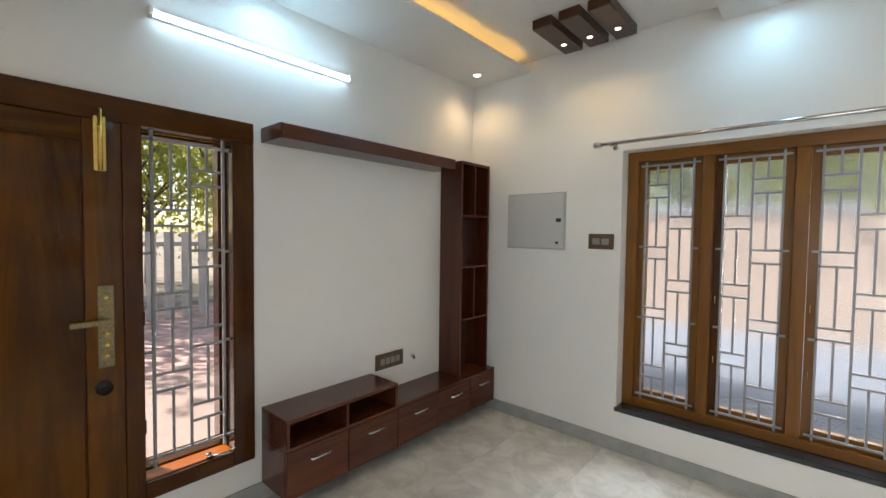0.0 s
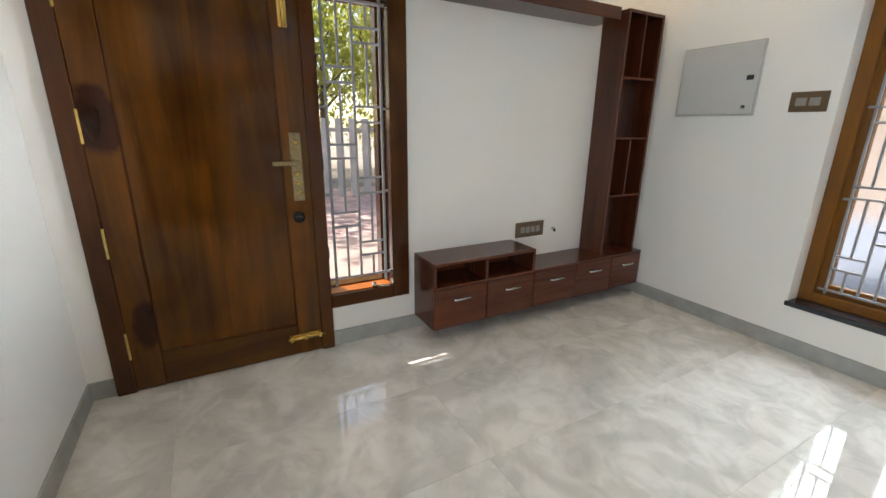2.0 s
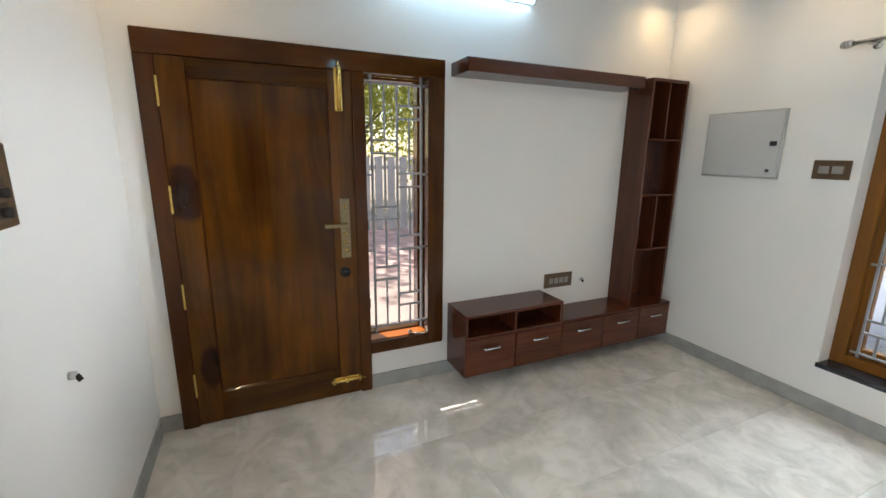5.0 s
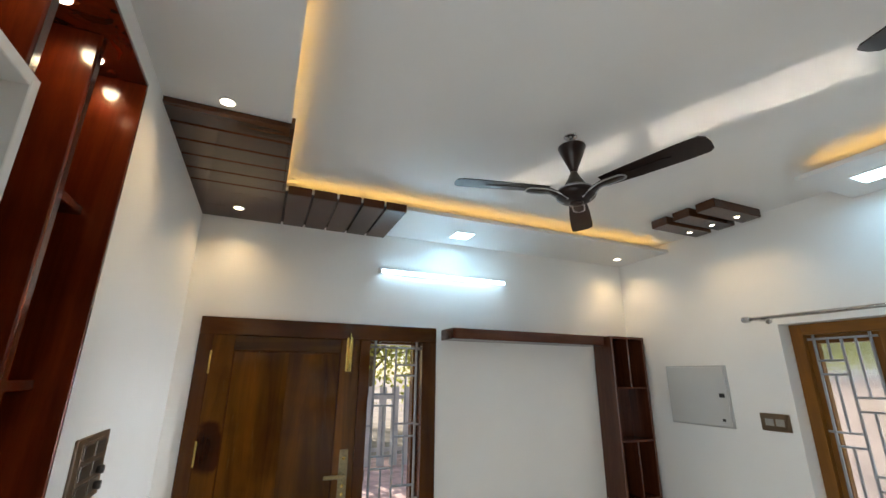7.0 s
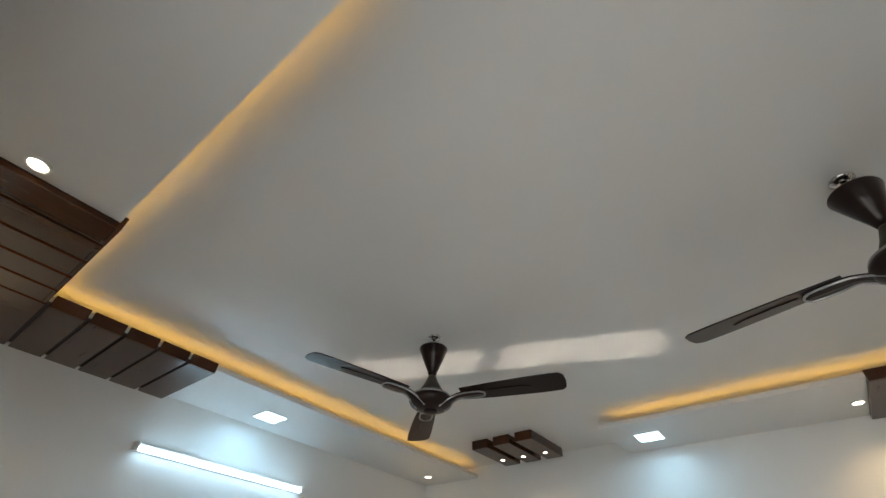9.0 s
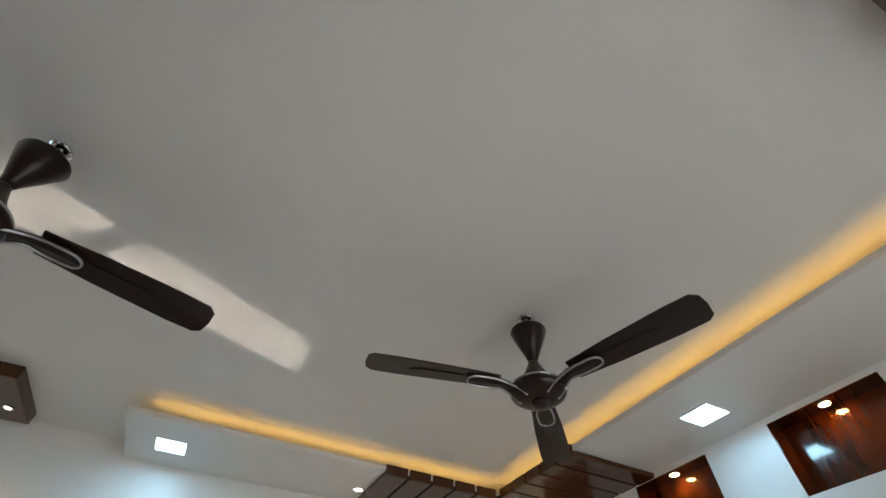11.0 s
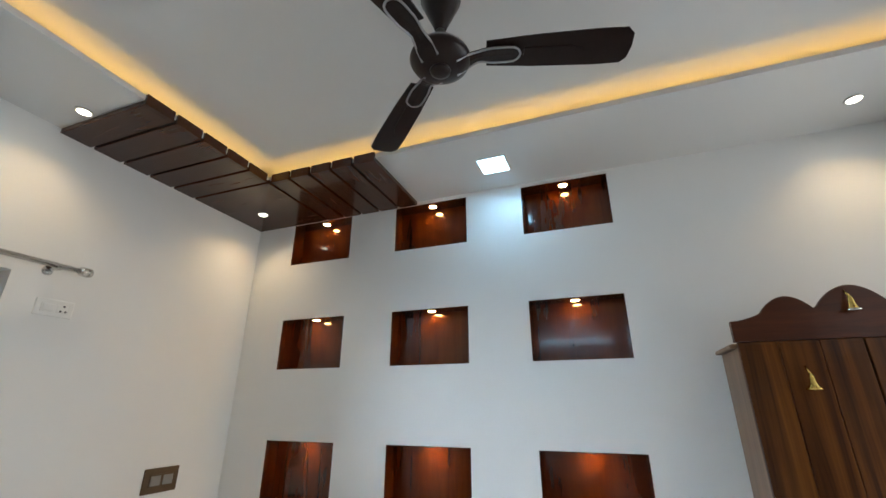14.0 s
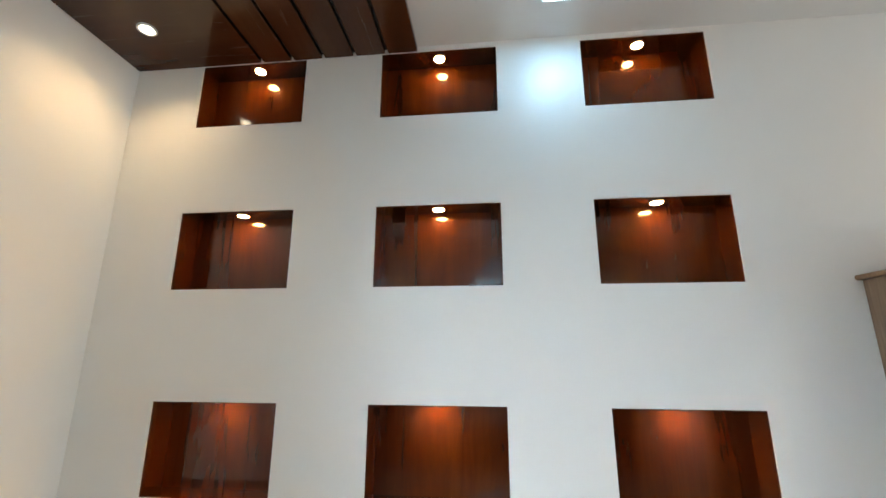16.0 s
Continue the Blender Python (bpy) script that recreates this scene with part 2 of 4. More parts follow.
DARK_KEY = plain("dark_brown_switch_key", (0.045, 0.036, 0.028), 0.3, 0.1, vary=0.08, scale=40.0)
GREY_ENAMEL = plain("grey_enamel", (0.50, 0.51, 0.51), 0.35, vary=0.02, scale=4.0)
GREY_RIM = plain("grey_enamel_rim", (0.42, 0.43, 0.43), 0.35, vary=0.02, scale=4.0)
WHITE_PLASTIC = plain("white_plastic", (0.80, 0.80, 0.78), 0.3, vary=0.02, scale=10.0)
BLACK = plain("black_plastic", (0.012, 0.012, 0.012), 0.4, vary=0.2, scale=40.0)
FAN_BROWN = plain("dark_brown_fan_enamel", (0.013, 0.006, 0.005), 0.30, 0.0, vary=0.12, scale=30.0, coat=0.1)
FAN_BROWN.node_tree.nodes["Principled BSDF"].inputs["Specular IOR Level"].default_value = 0.25
FAN_CONE = plain("olive_brown_fan_enamel", (0.045, 0.036, 0.026), 0.35, 0.2, vary=0.1, scale=30.0)
FAN_TRIM = plain("silver_fan_trim", (0.36, 0.36, 0.38), 0.3, 0.6, vary=0.05, scale=30.0)
FROST = pressed_glass()
TUBE_LIGHT = glow("tube_light", COOL, TUBE_GLOW)
PANEL_LIGHT = glow("panel_light", (0.46, 0.78, 1.0), 6.0)
SPOT_LIGHT = glow("warm_spot_light", (1.0, 0.86, 0.62), 9.0)
NICHE_LIGHT = glow("niche_spot_light", (1.0, 0.55, 0.16), NICHE_GLOW)
COVE_LIGHT = glow("amber_led_strip", AMBER, COVE_GLOW)

# ---------------------------------------------------------------- mesh helpers


def mesh_object(name, bm, mat, parent=None, smooth=False):
    me = bpy.data.meshes.new(name)
    bmesh.ops.recalc_face_normals(bm, faces=bm.faces[:])
    bm.to_mesh(me)
    bm.free()
    if smooth:
        for poly in me.polygons:
            poly.use_smooth = True
    me.materials.append(mat)
    ob = new(name, me)
    if parent is not None:
        ob.parent = parent
        ob.matrix_parent_inverse = Matrix.Translation(parent.location).inverted()
    return ob


def part(name, bm, mat, parent, label="", smooth=False):
    ob = mesh_object(name, bm, mat, parent, smooth)
    return tagged(ob, label) if label else ob


def thing(name, x, y, z, label, category, group=""):
    """An empty at the base of a thing; its parts are built in world coordinates."""
    ob = new(name)
    ob.location = (x, y, z)
    ob.empty_display_size = 0.1
    return tagged(ob, label, category, group)


def setting(name, bm, mat, label, category):
    return tagged(mesh_object(name, bm, mat), label, category, kind="structure")


def add_box(bm, x0, x1, y0, y1, z0, z1, bevel=0.0, segments=1):
    made = bmesh.ops.create_cube(bm, size=1.0, matrix=Matrix.LocRotScale(((x0 + x1) / 2, (y0 + y1) / 2, (z0 + z1) / 2), None, (x1 - x0, y1 - y0, z1 - z0)))
    if bevel:
        edges = list({e for v in made["verts"] for e in v.link_edges})
        bmesh.ops.bevel(bm, geom=edges, offset=bevel, segments=segments, affect="EDGES", profile=0.5)
    return bm


def box(x0, x1, y0, y1, z0, z1, bevel=0.0, segments=1):
    return add_box(bmesh.new(), x0, x1, y0, y1, z0, z1, bevel, segments)


def add_cyl(bm, start, end, r1, r2=None, segments=20):
    a, b = Vector(start), Vector(end)
    turn = (b - a).to_track_quat("Z", "Y").to_matrix().to_4x4()
    bmesh.ops.create_cone(bm, cap_ends=True, segments=segments, radius1=r1, radius2=r1 if r2 is None else r2, depth=(b - a).length,
                          matrix=Matrix.Translation((a + b) / 2) @ turn)
    return bm


def cyl(start, end, r1, r2=None, segments=20):
    return add_cyl(bmesh.new(), start, end, r1, r2, segments)


def lathe(profile, centre, segments=32):
    """A body turned round the upright axis from (radius, height) pairs."""
    bm = bmesh.new()
    rings = []
    for r, h in profile:
        rings.append([bm.verts.new((centre[0] + r * math.cos(2 * math.pi * k / segments), centre[1] + r * math.sin(2 * math.pi * k / segments), centre[2] + h)) for k in range(segments)])
    for a, b in zip(rings, rings[1:]):
        for k in range(segments):
            bm.faces.new((a[k], a[(k + 1) % segments], b[(k + 1) % segments], b[k]))
    bm.faces.new(rings[0])
    bm.faces.new(rings[-1])
    return bm


def holed(axis, at, depth, u_range, z_range, holes):
    """A wall slab from at to at + depth along axis, with rectangular holes (u0, u1, z0, z1) cut right through."""
    us = sorted({*u_range, *(h[0] for h in holes), *(h[1] for h in holes)})
    zs = sorted({*z_range, *(h[2] for h in holes), *(h[3] for h in holes)})
    bm = bmesh.new()
    for z0, z1 in zip(zs, zs[1:]):
        for u0, u1 in zip(us, us[1:]):
            mu, mz = (u0 + u1) / 2, (z0 + z1) / 2
            if any(h[0] < mu < h[1] and h[2] < mz < h[3] for h in holes):
                continue
            if axis == "x":
                add_box(bm, min(at, at + depth), max(at, at + depth), u0, u1, z0, z1)
            else:
                add_box(bm, u0, u1, min(at, at + depth), max(at, at + depth), z0, z1)
    bmesh.ops.remove_doubles(bm, verts=bm.verts[:], dist=1e-5)
    seen = {}
    for face in bm.faces:
        c = face.calc_center_median()
        seen.setdefault((round(c.x, 4), round(c.y, 4), round(c.z, 4)), []).append(face)
    bmesh.ops.delete(bm, geom=[f for group in seen.values() if len(group) > 1 for f in group], context="FACES_ONLY")
    return bm


def area_lamp(name, place, target, watts, colour, size, size_y=None, spread=180.0):
    data = bpy.data.lights.new(name, "AREA")
    data.energy, data.color, data.spread = watts, colour, radians(spread)
    data.shape, data.size = ("RECTANGLE", size) if size_y else ("DISK", size)
    if size_y:
        data.size_y = size_y
    ob = new(name, data)
    ob.matrix_world = look(place, target)
    return ob


def spot_lamp(name, place, target, watts, colour, cone=100.0, blend=0.8, radius=0.03):
    data = bpy.data.lights.new(name, "SPOT")
    data.energy, data.color, data.spot_size, data.spot_blend, data.shadow_soft_size = watts, colour, radians(cone), blend, radius
    ob = new(name, data)
    ob.matrix_world = look(place, target)
    return ob


# ---------------------------------------------------------------- the room
EAST, SOUTH, NORTH = 4.71, 0.155, 4.0
DROP, TOP, LIP = 2.94, 3.03, 2.967
NICHE_Y = [(3.17, 3.67), (2.315, 2.82), (1.46, 1.96)]
NICHE_H = [(2.60, 2.915), (1.866, 2.197), (1.10, 1.434)]
NICHE_DEPTH = 0.125
DOOR = (0.27, 1.94, 2.20)
WIN = (1.37, 3.357, 0.31, 2.205)
REC = (1.59, 4.66, 2.85)

setting("wall_west", holed("x", 0.0, -0.23, (SOUTH - 0.2, NORTH + 0.23), (0, TOP + 0.1), [(DOOR[0], 1.41, 0, DOOR[2]), (1.41, DOOR[1], 0.27, DOOR[2])]), WALL, "white painted wall with a teak door and sidelight", "wall")
setting("wall_north", holed("y", NORTH, 0.23, (0.0, EAST + 0.35), (0, TOP + 0.1), [WIN]), WALL, "white painted wall with a four-light teak window", "wall")
# the cut from y -2.7 to -0.4 is added, unseen, for the side fill lamp
setting("wall_east", holed("x", EAST, 0.35, (-4.4, NORTH), (0, TOP + 0.1), [(y0, y1, z0, z1) for y0, y1 in NICHE_Y for z0, z1 in NICHE_H] + [(-2.7, -0.4, 0.5, 2.6)]), WALL, "white painted wall with nine wood-lined niches", "wall")
setting("wall_south", holed("y", SOUTH, -0.2, (0.0, EAST), (0, TOP + 0.1), [(REC[0], REC[1], 0, REC[2])]), WALL, "white painted wall with a wide wood-lined opening", "wall")
# unseen hall added beyond the opening: closes the place behind the walk, carries fill lamps
HALL = -4.2
setting("wall_added_hall_back", holed("y", HALL, -0.2, (REC[0] - 0.3, EAST), (0, TOP + 0.1), [(1.9, 4.5, 0.7, 2.4)]), WALL, "white painted back wall of the added unseen hall with a fill lamp opening", "wall")
setting("wall_added_hall_side", box(REC[0] - 0.3, REC[0] - 0.06, HALL, SOUTH - 0.2, 0, TOP + 0.1), WALL, "white painted side wall of the added unseen hall", "wall")
setting("floor_hall", box(REC[0] - 0.06, EAST, HALL, SOUTH - 0.33, -0.004, 0.0), TILE, "polished light grey tile floor of the added unseen hall", "floor")
area_lamp("hall_window_fill", (3.2, HALL - 0.1, 1.55), (3.2, 0, 1.55), HALL_FILL_WATTS, (1.0, 0.965, 0.90), 2.6, 1.7)
area_lamp("hall_side_fill", (EAST + 0.2, -1.55, 1.55), (0, -1.55, 1.55), SIDE_FILL_WATTS, DAY, 2.3, 2.1)

# lamp added outside the four-light window in place of open sky above the yard
area_lamp("north_sky_fill", (2.35, 5.1, 1.35), (2.35, 5.1 - math.cos(radians(50)), 1.35 - math.sin(radians(50))), NORTH_SKY_FILL_WATTS, DAY, 1.9, 2.2, 60.0)
# narrow added fill lamps, aimed at the south wall and the east wall
area_lamp("south_wall_fill", (3.1, 5.3, 1.5), (0.6, SOUTH, 1.5), SOUTH_WALL_FILL_WATTS, (0.93, 0.97, 1.0), 1.2, 1.6, 16.0)
area_lamp("east_wall_fill", (1.7, 5.3, 1.5), (EAST, 2.4, 1.2), EAST_WALL_FILL_WATTS, (0.72, 0.88, 1.0), 1.2, 1.6, 30.0)

# the ceiling: a flat slab, and lower borders with a lip that hides a light strip
setting("ceiling", box(-0.23, EAST + 0.35, -4.4, NORTH + 0.23, TOP, TOP + 0.1), CEIL, "smooth white painted ceiling", "ceiling")
N_FROM, S_TO = 1.955, 2.72
W_IN, E_IN, S_IN, N_IN = 0.60, 4.13, 0.66, 3.405


def border():
    bm = bmesh.new()
    for x0, x1, y0, y1 in ((0, W_IN, SOUTH, NORTH), (W_IN, S_TO, SOUTH, S_IN), (E_IN, EAST, SOUTH, NORTH), (N_FROM, E_IN, N_IN, NORTH)):
        add_box(bm, x0, x1, y0, y1, DROP, DROP + 0.012)
    lip = 0.012
    for x0, x1, y0, y1 in (
        (W_IN - lip, W_IN, S_IN - lip, NORTH), (W_IN, S_TO, S_IN - lip, S_IN), (S_TO - lip, S_TO, SOUTH, S_IN - lip),
        (E_IN, E_IN + lip, SOUTH, N_IN + lip), (N_FROM, E_IN, N_IN, N_IN + lip), (N_FROM, N_FROM + lip, N_IN + lip, NORTH),
    ):
        add_box(bm, x0, x1, y0, y1, DROP + 0.012, LIP)
    return bm


setting("ceiling_border", border(), CEIL, "lowered white plaster ceiling border with a light cove", "ceiling")


def led_strip(x0, x1, y0, y1):
    ob = mesh_object("led_strip", box(x0, x1, y0, y1, DROP + 0.0125, DROP + 0.016), COVE_LIGHT)
    tagged(ob, "amber light strip lying in the ceiling cove", "led strip", "cove strips")


led_strip(W_IN - 0.045, W_IN - 0.03, S_IN, NORTH - 0.1)
led_strip(W_IN, S_TO - 0.1, S_IN - 0.045, S_IN - 0.03)
led_strip(E_IN + 0.03, E_IN + 0.045, SOUTH + 0.08, N_IN)
led_strip(N_FROM + 0.1, E_IN, N_IN + 0.03, N_IN + 0.045)

# the floor bed below the tiles
setting("floor_bed", box(-0.23, EAST + 0.35, -4.4, NORTH + 0.23, -0.12, -0.004), GROUT, "grey mortar bed under the floor tiles", "floor")


def baseboards():
    runs = [
        (0, 0.012, SOUTH, DOOR[0]), (0, 0.012, 1.412, NORTH), (0.012, EAST, NORTH - 0.012, NORTH),
        (EAST - 0.012, EAST, SOUTH, NORTH - 0.012), (0.012, REC[0], SOUTH, SOUTH + 0.012),
    ]
    for n, (x0, x1, y0, y1) in enumerate(runs):
        setting("baseboard_%d" % (n + 1), box(x0, x1, y0, y1, 0, 0.10, 0.002), SKIRT, "grey polished tile skirting along the wall", "baseboard")


baseboards()

# ---------------------------------------------------------------- entrance door and sidelight (west wall)


def grille(parent, axis, at, u0, u1, z0, z1, cols, rows_left, rows_right, r=0.0075, reach=0.045):
    """A welded bar grille: frame bars that reach into the timber, a middle upright and ladder cells."""
    def bar(ua, za, ub, zb, w=r):
        a, b = ((at, ua, za), (at, ub, zb)) if axis == "x" else ((ua, at, za), (ub, at, zb))
        lo = [min(p, q) - w for p, q in zip(a, b)]
        hi = [max(p, q) + w for p, q in zip(a, b)]
        part("grille_bar", box(lo[0], hi[0], lo[1], hi[1], lo[2], hi[2], 0.0015), STEEL, parent)

    mid = (u0 + u1) / 2
    bar(u0, z0 - reach, u0, z1 + reach)
    bar(u1, z0 - reach, u1, z1 + reach)
    bar(mid, z0, mid, z1, 0.007)
    bar(u0 - reach, z0, u1 + reach, z0)
    bar(u0 - reach, z1, u1 + reach, z1)
    for f in (0.34, 0.65):
        for s, e in ((u0 - reach, u0), (u1, u1 + reach)):
            bar(s, z0 + f * (z1 - z0), e, z0 + f * (z1 - z0), 0.0068)
    for (ua, ub), levels in (((u0, mid), rows_left), ((mid, u1), rows_right)):
        for f in levels:
            bar(ua, z0 + f * (z1 - z0), ub, z0 + f * (z1 - z0), 0.0068)
        stops = [0.0, *levels, 1.0]
        for fa, fb in zip(stops, stops[1:]):
            if fb - fa > 0.068:
                bar((ua + ub) / 2, z0 + fa * (z1 - z0), (ua + ub) / 2, z0 + fb * (z1 - z0), 0.0064)


def entrance():
    y0, y1, top = DOOR
    x0, x1 = -0.10, 0.03
    frame_ob = tagged(new("door_1"), "varnished teak front door in a frame with a sidelight", "door", kind="structure")
    frame_ob.location = (0, 0.8, 0)
    p = frame_ob
    part("door_jamb", box(x0, x1, y0, 0.355, 0, 2.085, 0.004), FRAME_Z, p)
    part("door_jamb", box(x0, x1, 1.335, 1.41, 0, 2.085, 0.004), FRAME_Z, p)
    part("door_jamb", box(x0, x1, 1.825, y1, 0.27, 2.085, 0.004), FRAME_Z, p)
    part("door_head", box(x0, x1 + 0.002, y0, y1, 2.085, top, 0.004), FRAME_Y, p)
    part("sidelight_sill", box(x0, x1 + 0.002, 1.41, 1.825, 0.27, 0.355, 0.004), FRAME_Y, p)
    # thin board added on the sill to carry the painted sunlight
    part("sill_board", box(-0.098, 0.004, 1.412, 1.823, 0.355, 0.361, 0.002), SUNLIT_SILL, p, "varnished sill board with sunlit orange put into its colour")
    # the leaf: stiles, rails and a sunk panel of three boards
    lx0, lx1 = -0.035, 0.021
    leaf = part("door_leaf", box(lx0, lx1 - 0.020, 0.34, 1.35, 0.001, 2.10), TEAK_Z, p)
    for ya, yb, mat in ((0.3555, 0.487, TEAK_KNOT), (1.195, 1.3345, TEAK_Z)):
        part("stile", box(lx0 + 0.005, lx1, ya, yb, 0.006, 2.084, 0.003), mat, leaf)
    for za, zb in ((0.006, 0.198), (1.985, 2.084)):
        part("rail", box(lx0 + 0.005, lx1 - 0.001, 0.487, 1.195, za, zb, 0.004), TEAK_Y, leaf)
    for ya, yb in ((0.495, 0.8405), (0.8418, 1.187)):
        part("panel_board", box(lx0 + 0.01, lx1 - 0.0125, ya, yb, 0.206, 1.977, 0.0008), TEAK_Z, leaf)
    for ya, yb, za, zb in ((0.487, 0.496, 0.198, 1.985), (1.186, 1.195, 0.198, 1.985), (0.496, 1.186, 0.198, 0.207), (0.496, 1.186, 1.976, 1.985)):
        part("bead", box(lx1 - 0.014, lx1 - 0.004, ya, yb, za, zb, 0.003), FRAME_Z, leaf)
    for z in (0.27, 0.82, 1.361, 1.909):
        part("hinge", box(0.008, 0.034, 0.350, 0.362, z - 0.075, z + 0.075, 0.002), BRASS, leaf, "brass butt hinge")
    # long tower bolt at the head, short one at the foot
    bolt = part("tower_bolt", box(lx1, lx1 + 0.012, 1.232, 1.278, 1.855, 2.10, 0.003), BRASS, leaf, "polished brass tower bolt")
    part("bolt_rod", cyl((lx1 + 0.018, 1.255, 1.86), (lx1 + 0.018, 1.255, 2.13), 0.009), BRASS, bolt, smooth=True)
    low = part("tower_bolt", box(lx1, lx1 + 0.010, 1.14, 1.33, 0.100, 0.140, 0.003), BRASS, leaf, "polished brass barrel bolt")
    part("bolt_rod", cyl((lx1 + 0.018, 1.13, 0.120), (lx1 + 0.018, 1.36, 0.120), 0.010), BRASS, low, smooth=True)
    for yy in (1.15, 1.235, 1.32):
        part("bolt_keeper", box(lx1, lx1 + 0.032, yy - 0.009, yy + 0.009, 0.103, 0.137, 0.003), BRASS, low)
    # handle plate with a lever, and the deadlock below
    plate = part("handle_plate", box(lx1, lx1 + 0.006, 1.237, 1.297, 0.965, 1.340, 0.002), OLD_BRASS, leaf, "embossed antique brass handle plate")
    for z in (1.015, 1.065, 1.115, 1.285):
        bm = lathe([(0.013, 0), (0.008, 0.002), (0.002, 0.003)], (0, 0, 0), 4)
        bm.transform(pose(lx1 + 0.006, 1.267, z, 0, 90, 0))
        part("embossed_diamond", bm, BRASS, plate)
    part("lever_neck", cyl((lx1, 1.267, 1.178), (lx1 + 0.045, 1.267, 1.178), 0.014), OLD_BRASS, plate, smooth=True)
    part("lever", box(lx1 + 0.036, lx1 + 0.052, 1.135, 1.282, 1.166, 1.190, 0.005, 2), OLD_BRASS, plate)
    lock = part("deadlock", cyl((lx1, 1.255, 0.872), (lx1 + 0.016, 1.255, 0.872), 0.032), DARK_METAL, leaf, "dark round deadlock", True)
    part("thumb_turn", box(lx1 + 0.016, lx1 + 0.034, 1.236, 1.274, 0.865, 0.879, 0.003), DARK_METAL, lock)
    # sidelight: deep timber reveal, grille, outer casement with clear panes
    gp = tagged(new("window_1"), "tall sidelight with a grey bar grille beside the door", "window", kind="structure")
    gp.location = (0, 1.62, 0.3)
    for ya, yb in ((1.41, 1.425), (1.81, 1.825)):
        part("reveal_board", box(-0.225, -0.101, ya, yb, 0.355, 2.085, 0.002), FRAME_Z, gp)
    part("reveal_board", box(-0.225, -0.101, 1.425, 1.81, 0.355, 0.37, 0.002), FRAME_Y, gp)
    part("reveal_board", box(-0.225, -0.101, 1.425, 1.81, 2.07, 2.085, 0.002), FRAME_Y, gp)
    for ya, yb in ((1.412, 1.437), (1.795, 1.823)):
        part("casement_stile", box(-0.14, -0.101, ya, yb, 0.375, 2.065, 0.002), FRAME_Z, gp)
    lefts = (0.21, 0.265, 0.47, 0.52, 0.735, 0.786)
    rights = (0.085, 0.139, 0.336, 0.395, 0.60, 0.655, 0.87, 0.92)
    grille(gp, "x", -0.03, 1.462, 1.795, 0.44, 2.04, 2, lefts, rights)
    for z in (0.62, 1.16, 1.72):
        part("casement_hinge", box(-0.03, -0.012, 1.41, 1.424, z - 0.035, z + 0.035, 0.002), DARK_METAL, gp)
    stay = part("stay_arm", cyl((0.0, 1.70, 0.362), (0.055, 1.80, 0.374), 0.006), CHROME, gp, "steel casement stay with a hooked end", True)
    part("stay_hook", cyl((0.055, 1.80, 0.374), (0.068, 1.81, 0.405), 0.006), CHROME, stay, smooth=True)
    part("stay_pivot", cyl((0.0, 1.70, 0.355), (0.0, 1.70, 0.385), 0.013), CHROME, stay, smooth=True)


entrance()

# ---------------------------------------------------------------- four-light window (north wall)


def north_window():
    x0, x1, z0, z1 = WIN
    w = tagged(new("window_2"), "honey teak window of four lights with pressed glass and bar grilles", "window", kind="structure")
    w.location = ((x0 + x1) / 2, NORTH + 0.1, z0)
    ya, yb = NORTH + 0.12, NORTH + 0.21
    t = 0.075
    part("window_frame", box(x0, x0 + t, ya, yb, z0 + 0.02, z1, 0.003), WINDOW_Z, w)
    part("window_frame", box(x1 - t, x1, ya, yb, z0 + 0.02, z1, 0.003), WINDOW_Z, w)
    part("window_frame", box(x0 + t, x1 - t, ya, yb, z1 - 0.075, z1, 0.003), WINDOW_X, w)
    part("window_frame", box(x0 + t, x1 - t, ya, yb, z0 + 0.02, z0 + 0.085, 0.003), WINDOW_X, w)
    pitch = (x1 - x0 - t) / 4
    for k in range(1, 4):
        c = x0 + t / 2 + k * pitch
        part("mullion", box(c - 0.034, c + 0.034, ya - 0.003, yb, z0 + 0.085, z1 - 0.075, 0.003), WINDOW_Z, w)
    lefts = (0.083, 0.133, 0.345, 0.386, 0.60, 0.65, 0.862, 0.915)
    rights = (0.198, 0.244, 0.465, 0.513, 0.729, 0.779)
    for k in range(4):
        a = x0 + t / 2 + k * pitch + 0.036
        b = a + pitch - 0.072
        zb, zt = z0 + 0.085, z1 - 0.075
        sash = part("sash", box(a, a + 0.058, yb - 0.05, yb - 0.004, zb, zt, 0.002), FRAME_Z if k % 2 else WINDOW_Z, w)
        part("sash_stile", box(b - 0.058, b, yb - 0.05, yb - 0.004, zb, zt, 0.002), WINDOW_Z, sash)
        part("sash_rail", box(a + 0.058, b - 0.058, yb - 0.05, yb - 0.004, zb, zb + 0.058, 0.002), WINDOW_X, sash)
        part("sash_rail", box(a + 0.058, b - 0.058, yb - 0.05, yb - 0.004, zt - 0.058, zt, 0.002), WINDOW_X, sash)
        pane = part("pane", box(a + 0.05, b - 0.05, yb - 0.03, yb - 0.025, zb + 0.05, zt - 0.05), FROST, sash, "pressed patterned glass pane")
        pane.visible_shadow = False
        grille(w, "y", ya + 0.02, a + 0.052, b - 0.052, zb + 0.03, zt - 0.03, 2, lefts if k % 2 == 0 else rights, rights if k % 2 == 0 else lefts, 0.0068, 0.03)
        if k:
            for zz in (0.75, 1.15):
                part("casement_hook", cyl((a + 0.02, yb - 0.052, zz), (a + 0.02, yb - 0.062, zz + 0.05), 0.004), BRASS, w)
    part("window_sill", box(x0 - 0.012, x1 + 0.012, NORTH - 0.008, NORTH + 0.23, z0 - 0.012, z0 + 0.020, 0.003), GRANITE, w, "black polished granite sill")


north_window()


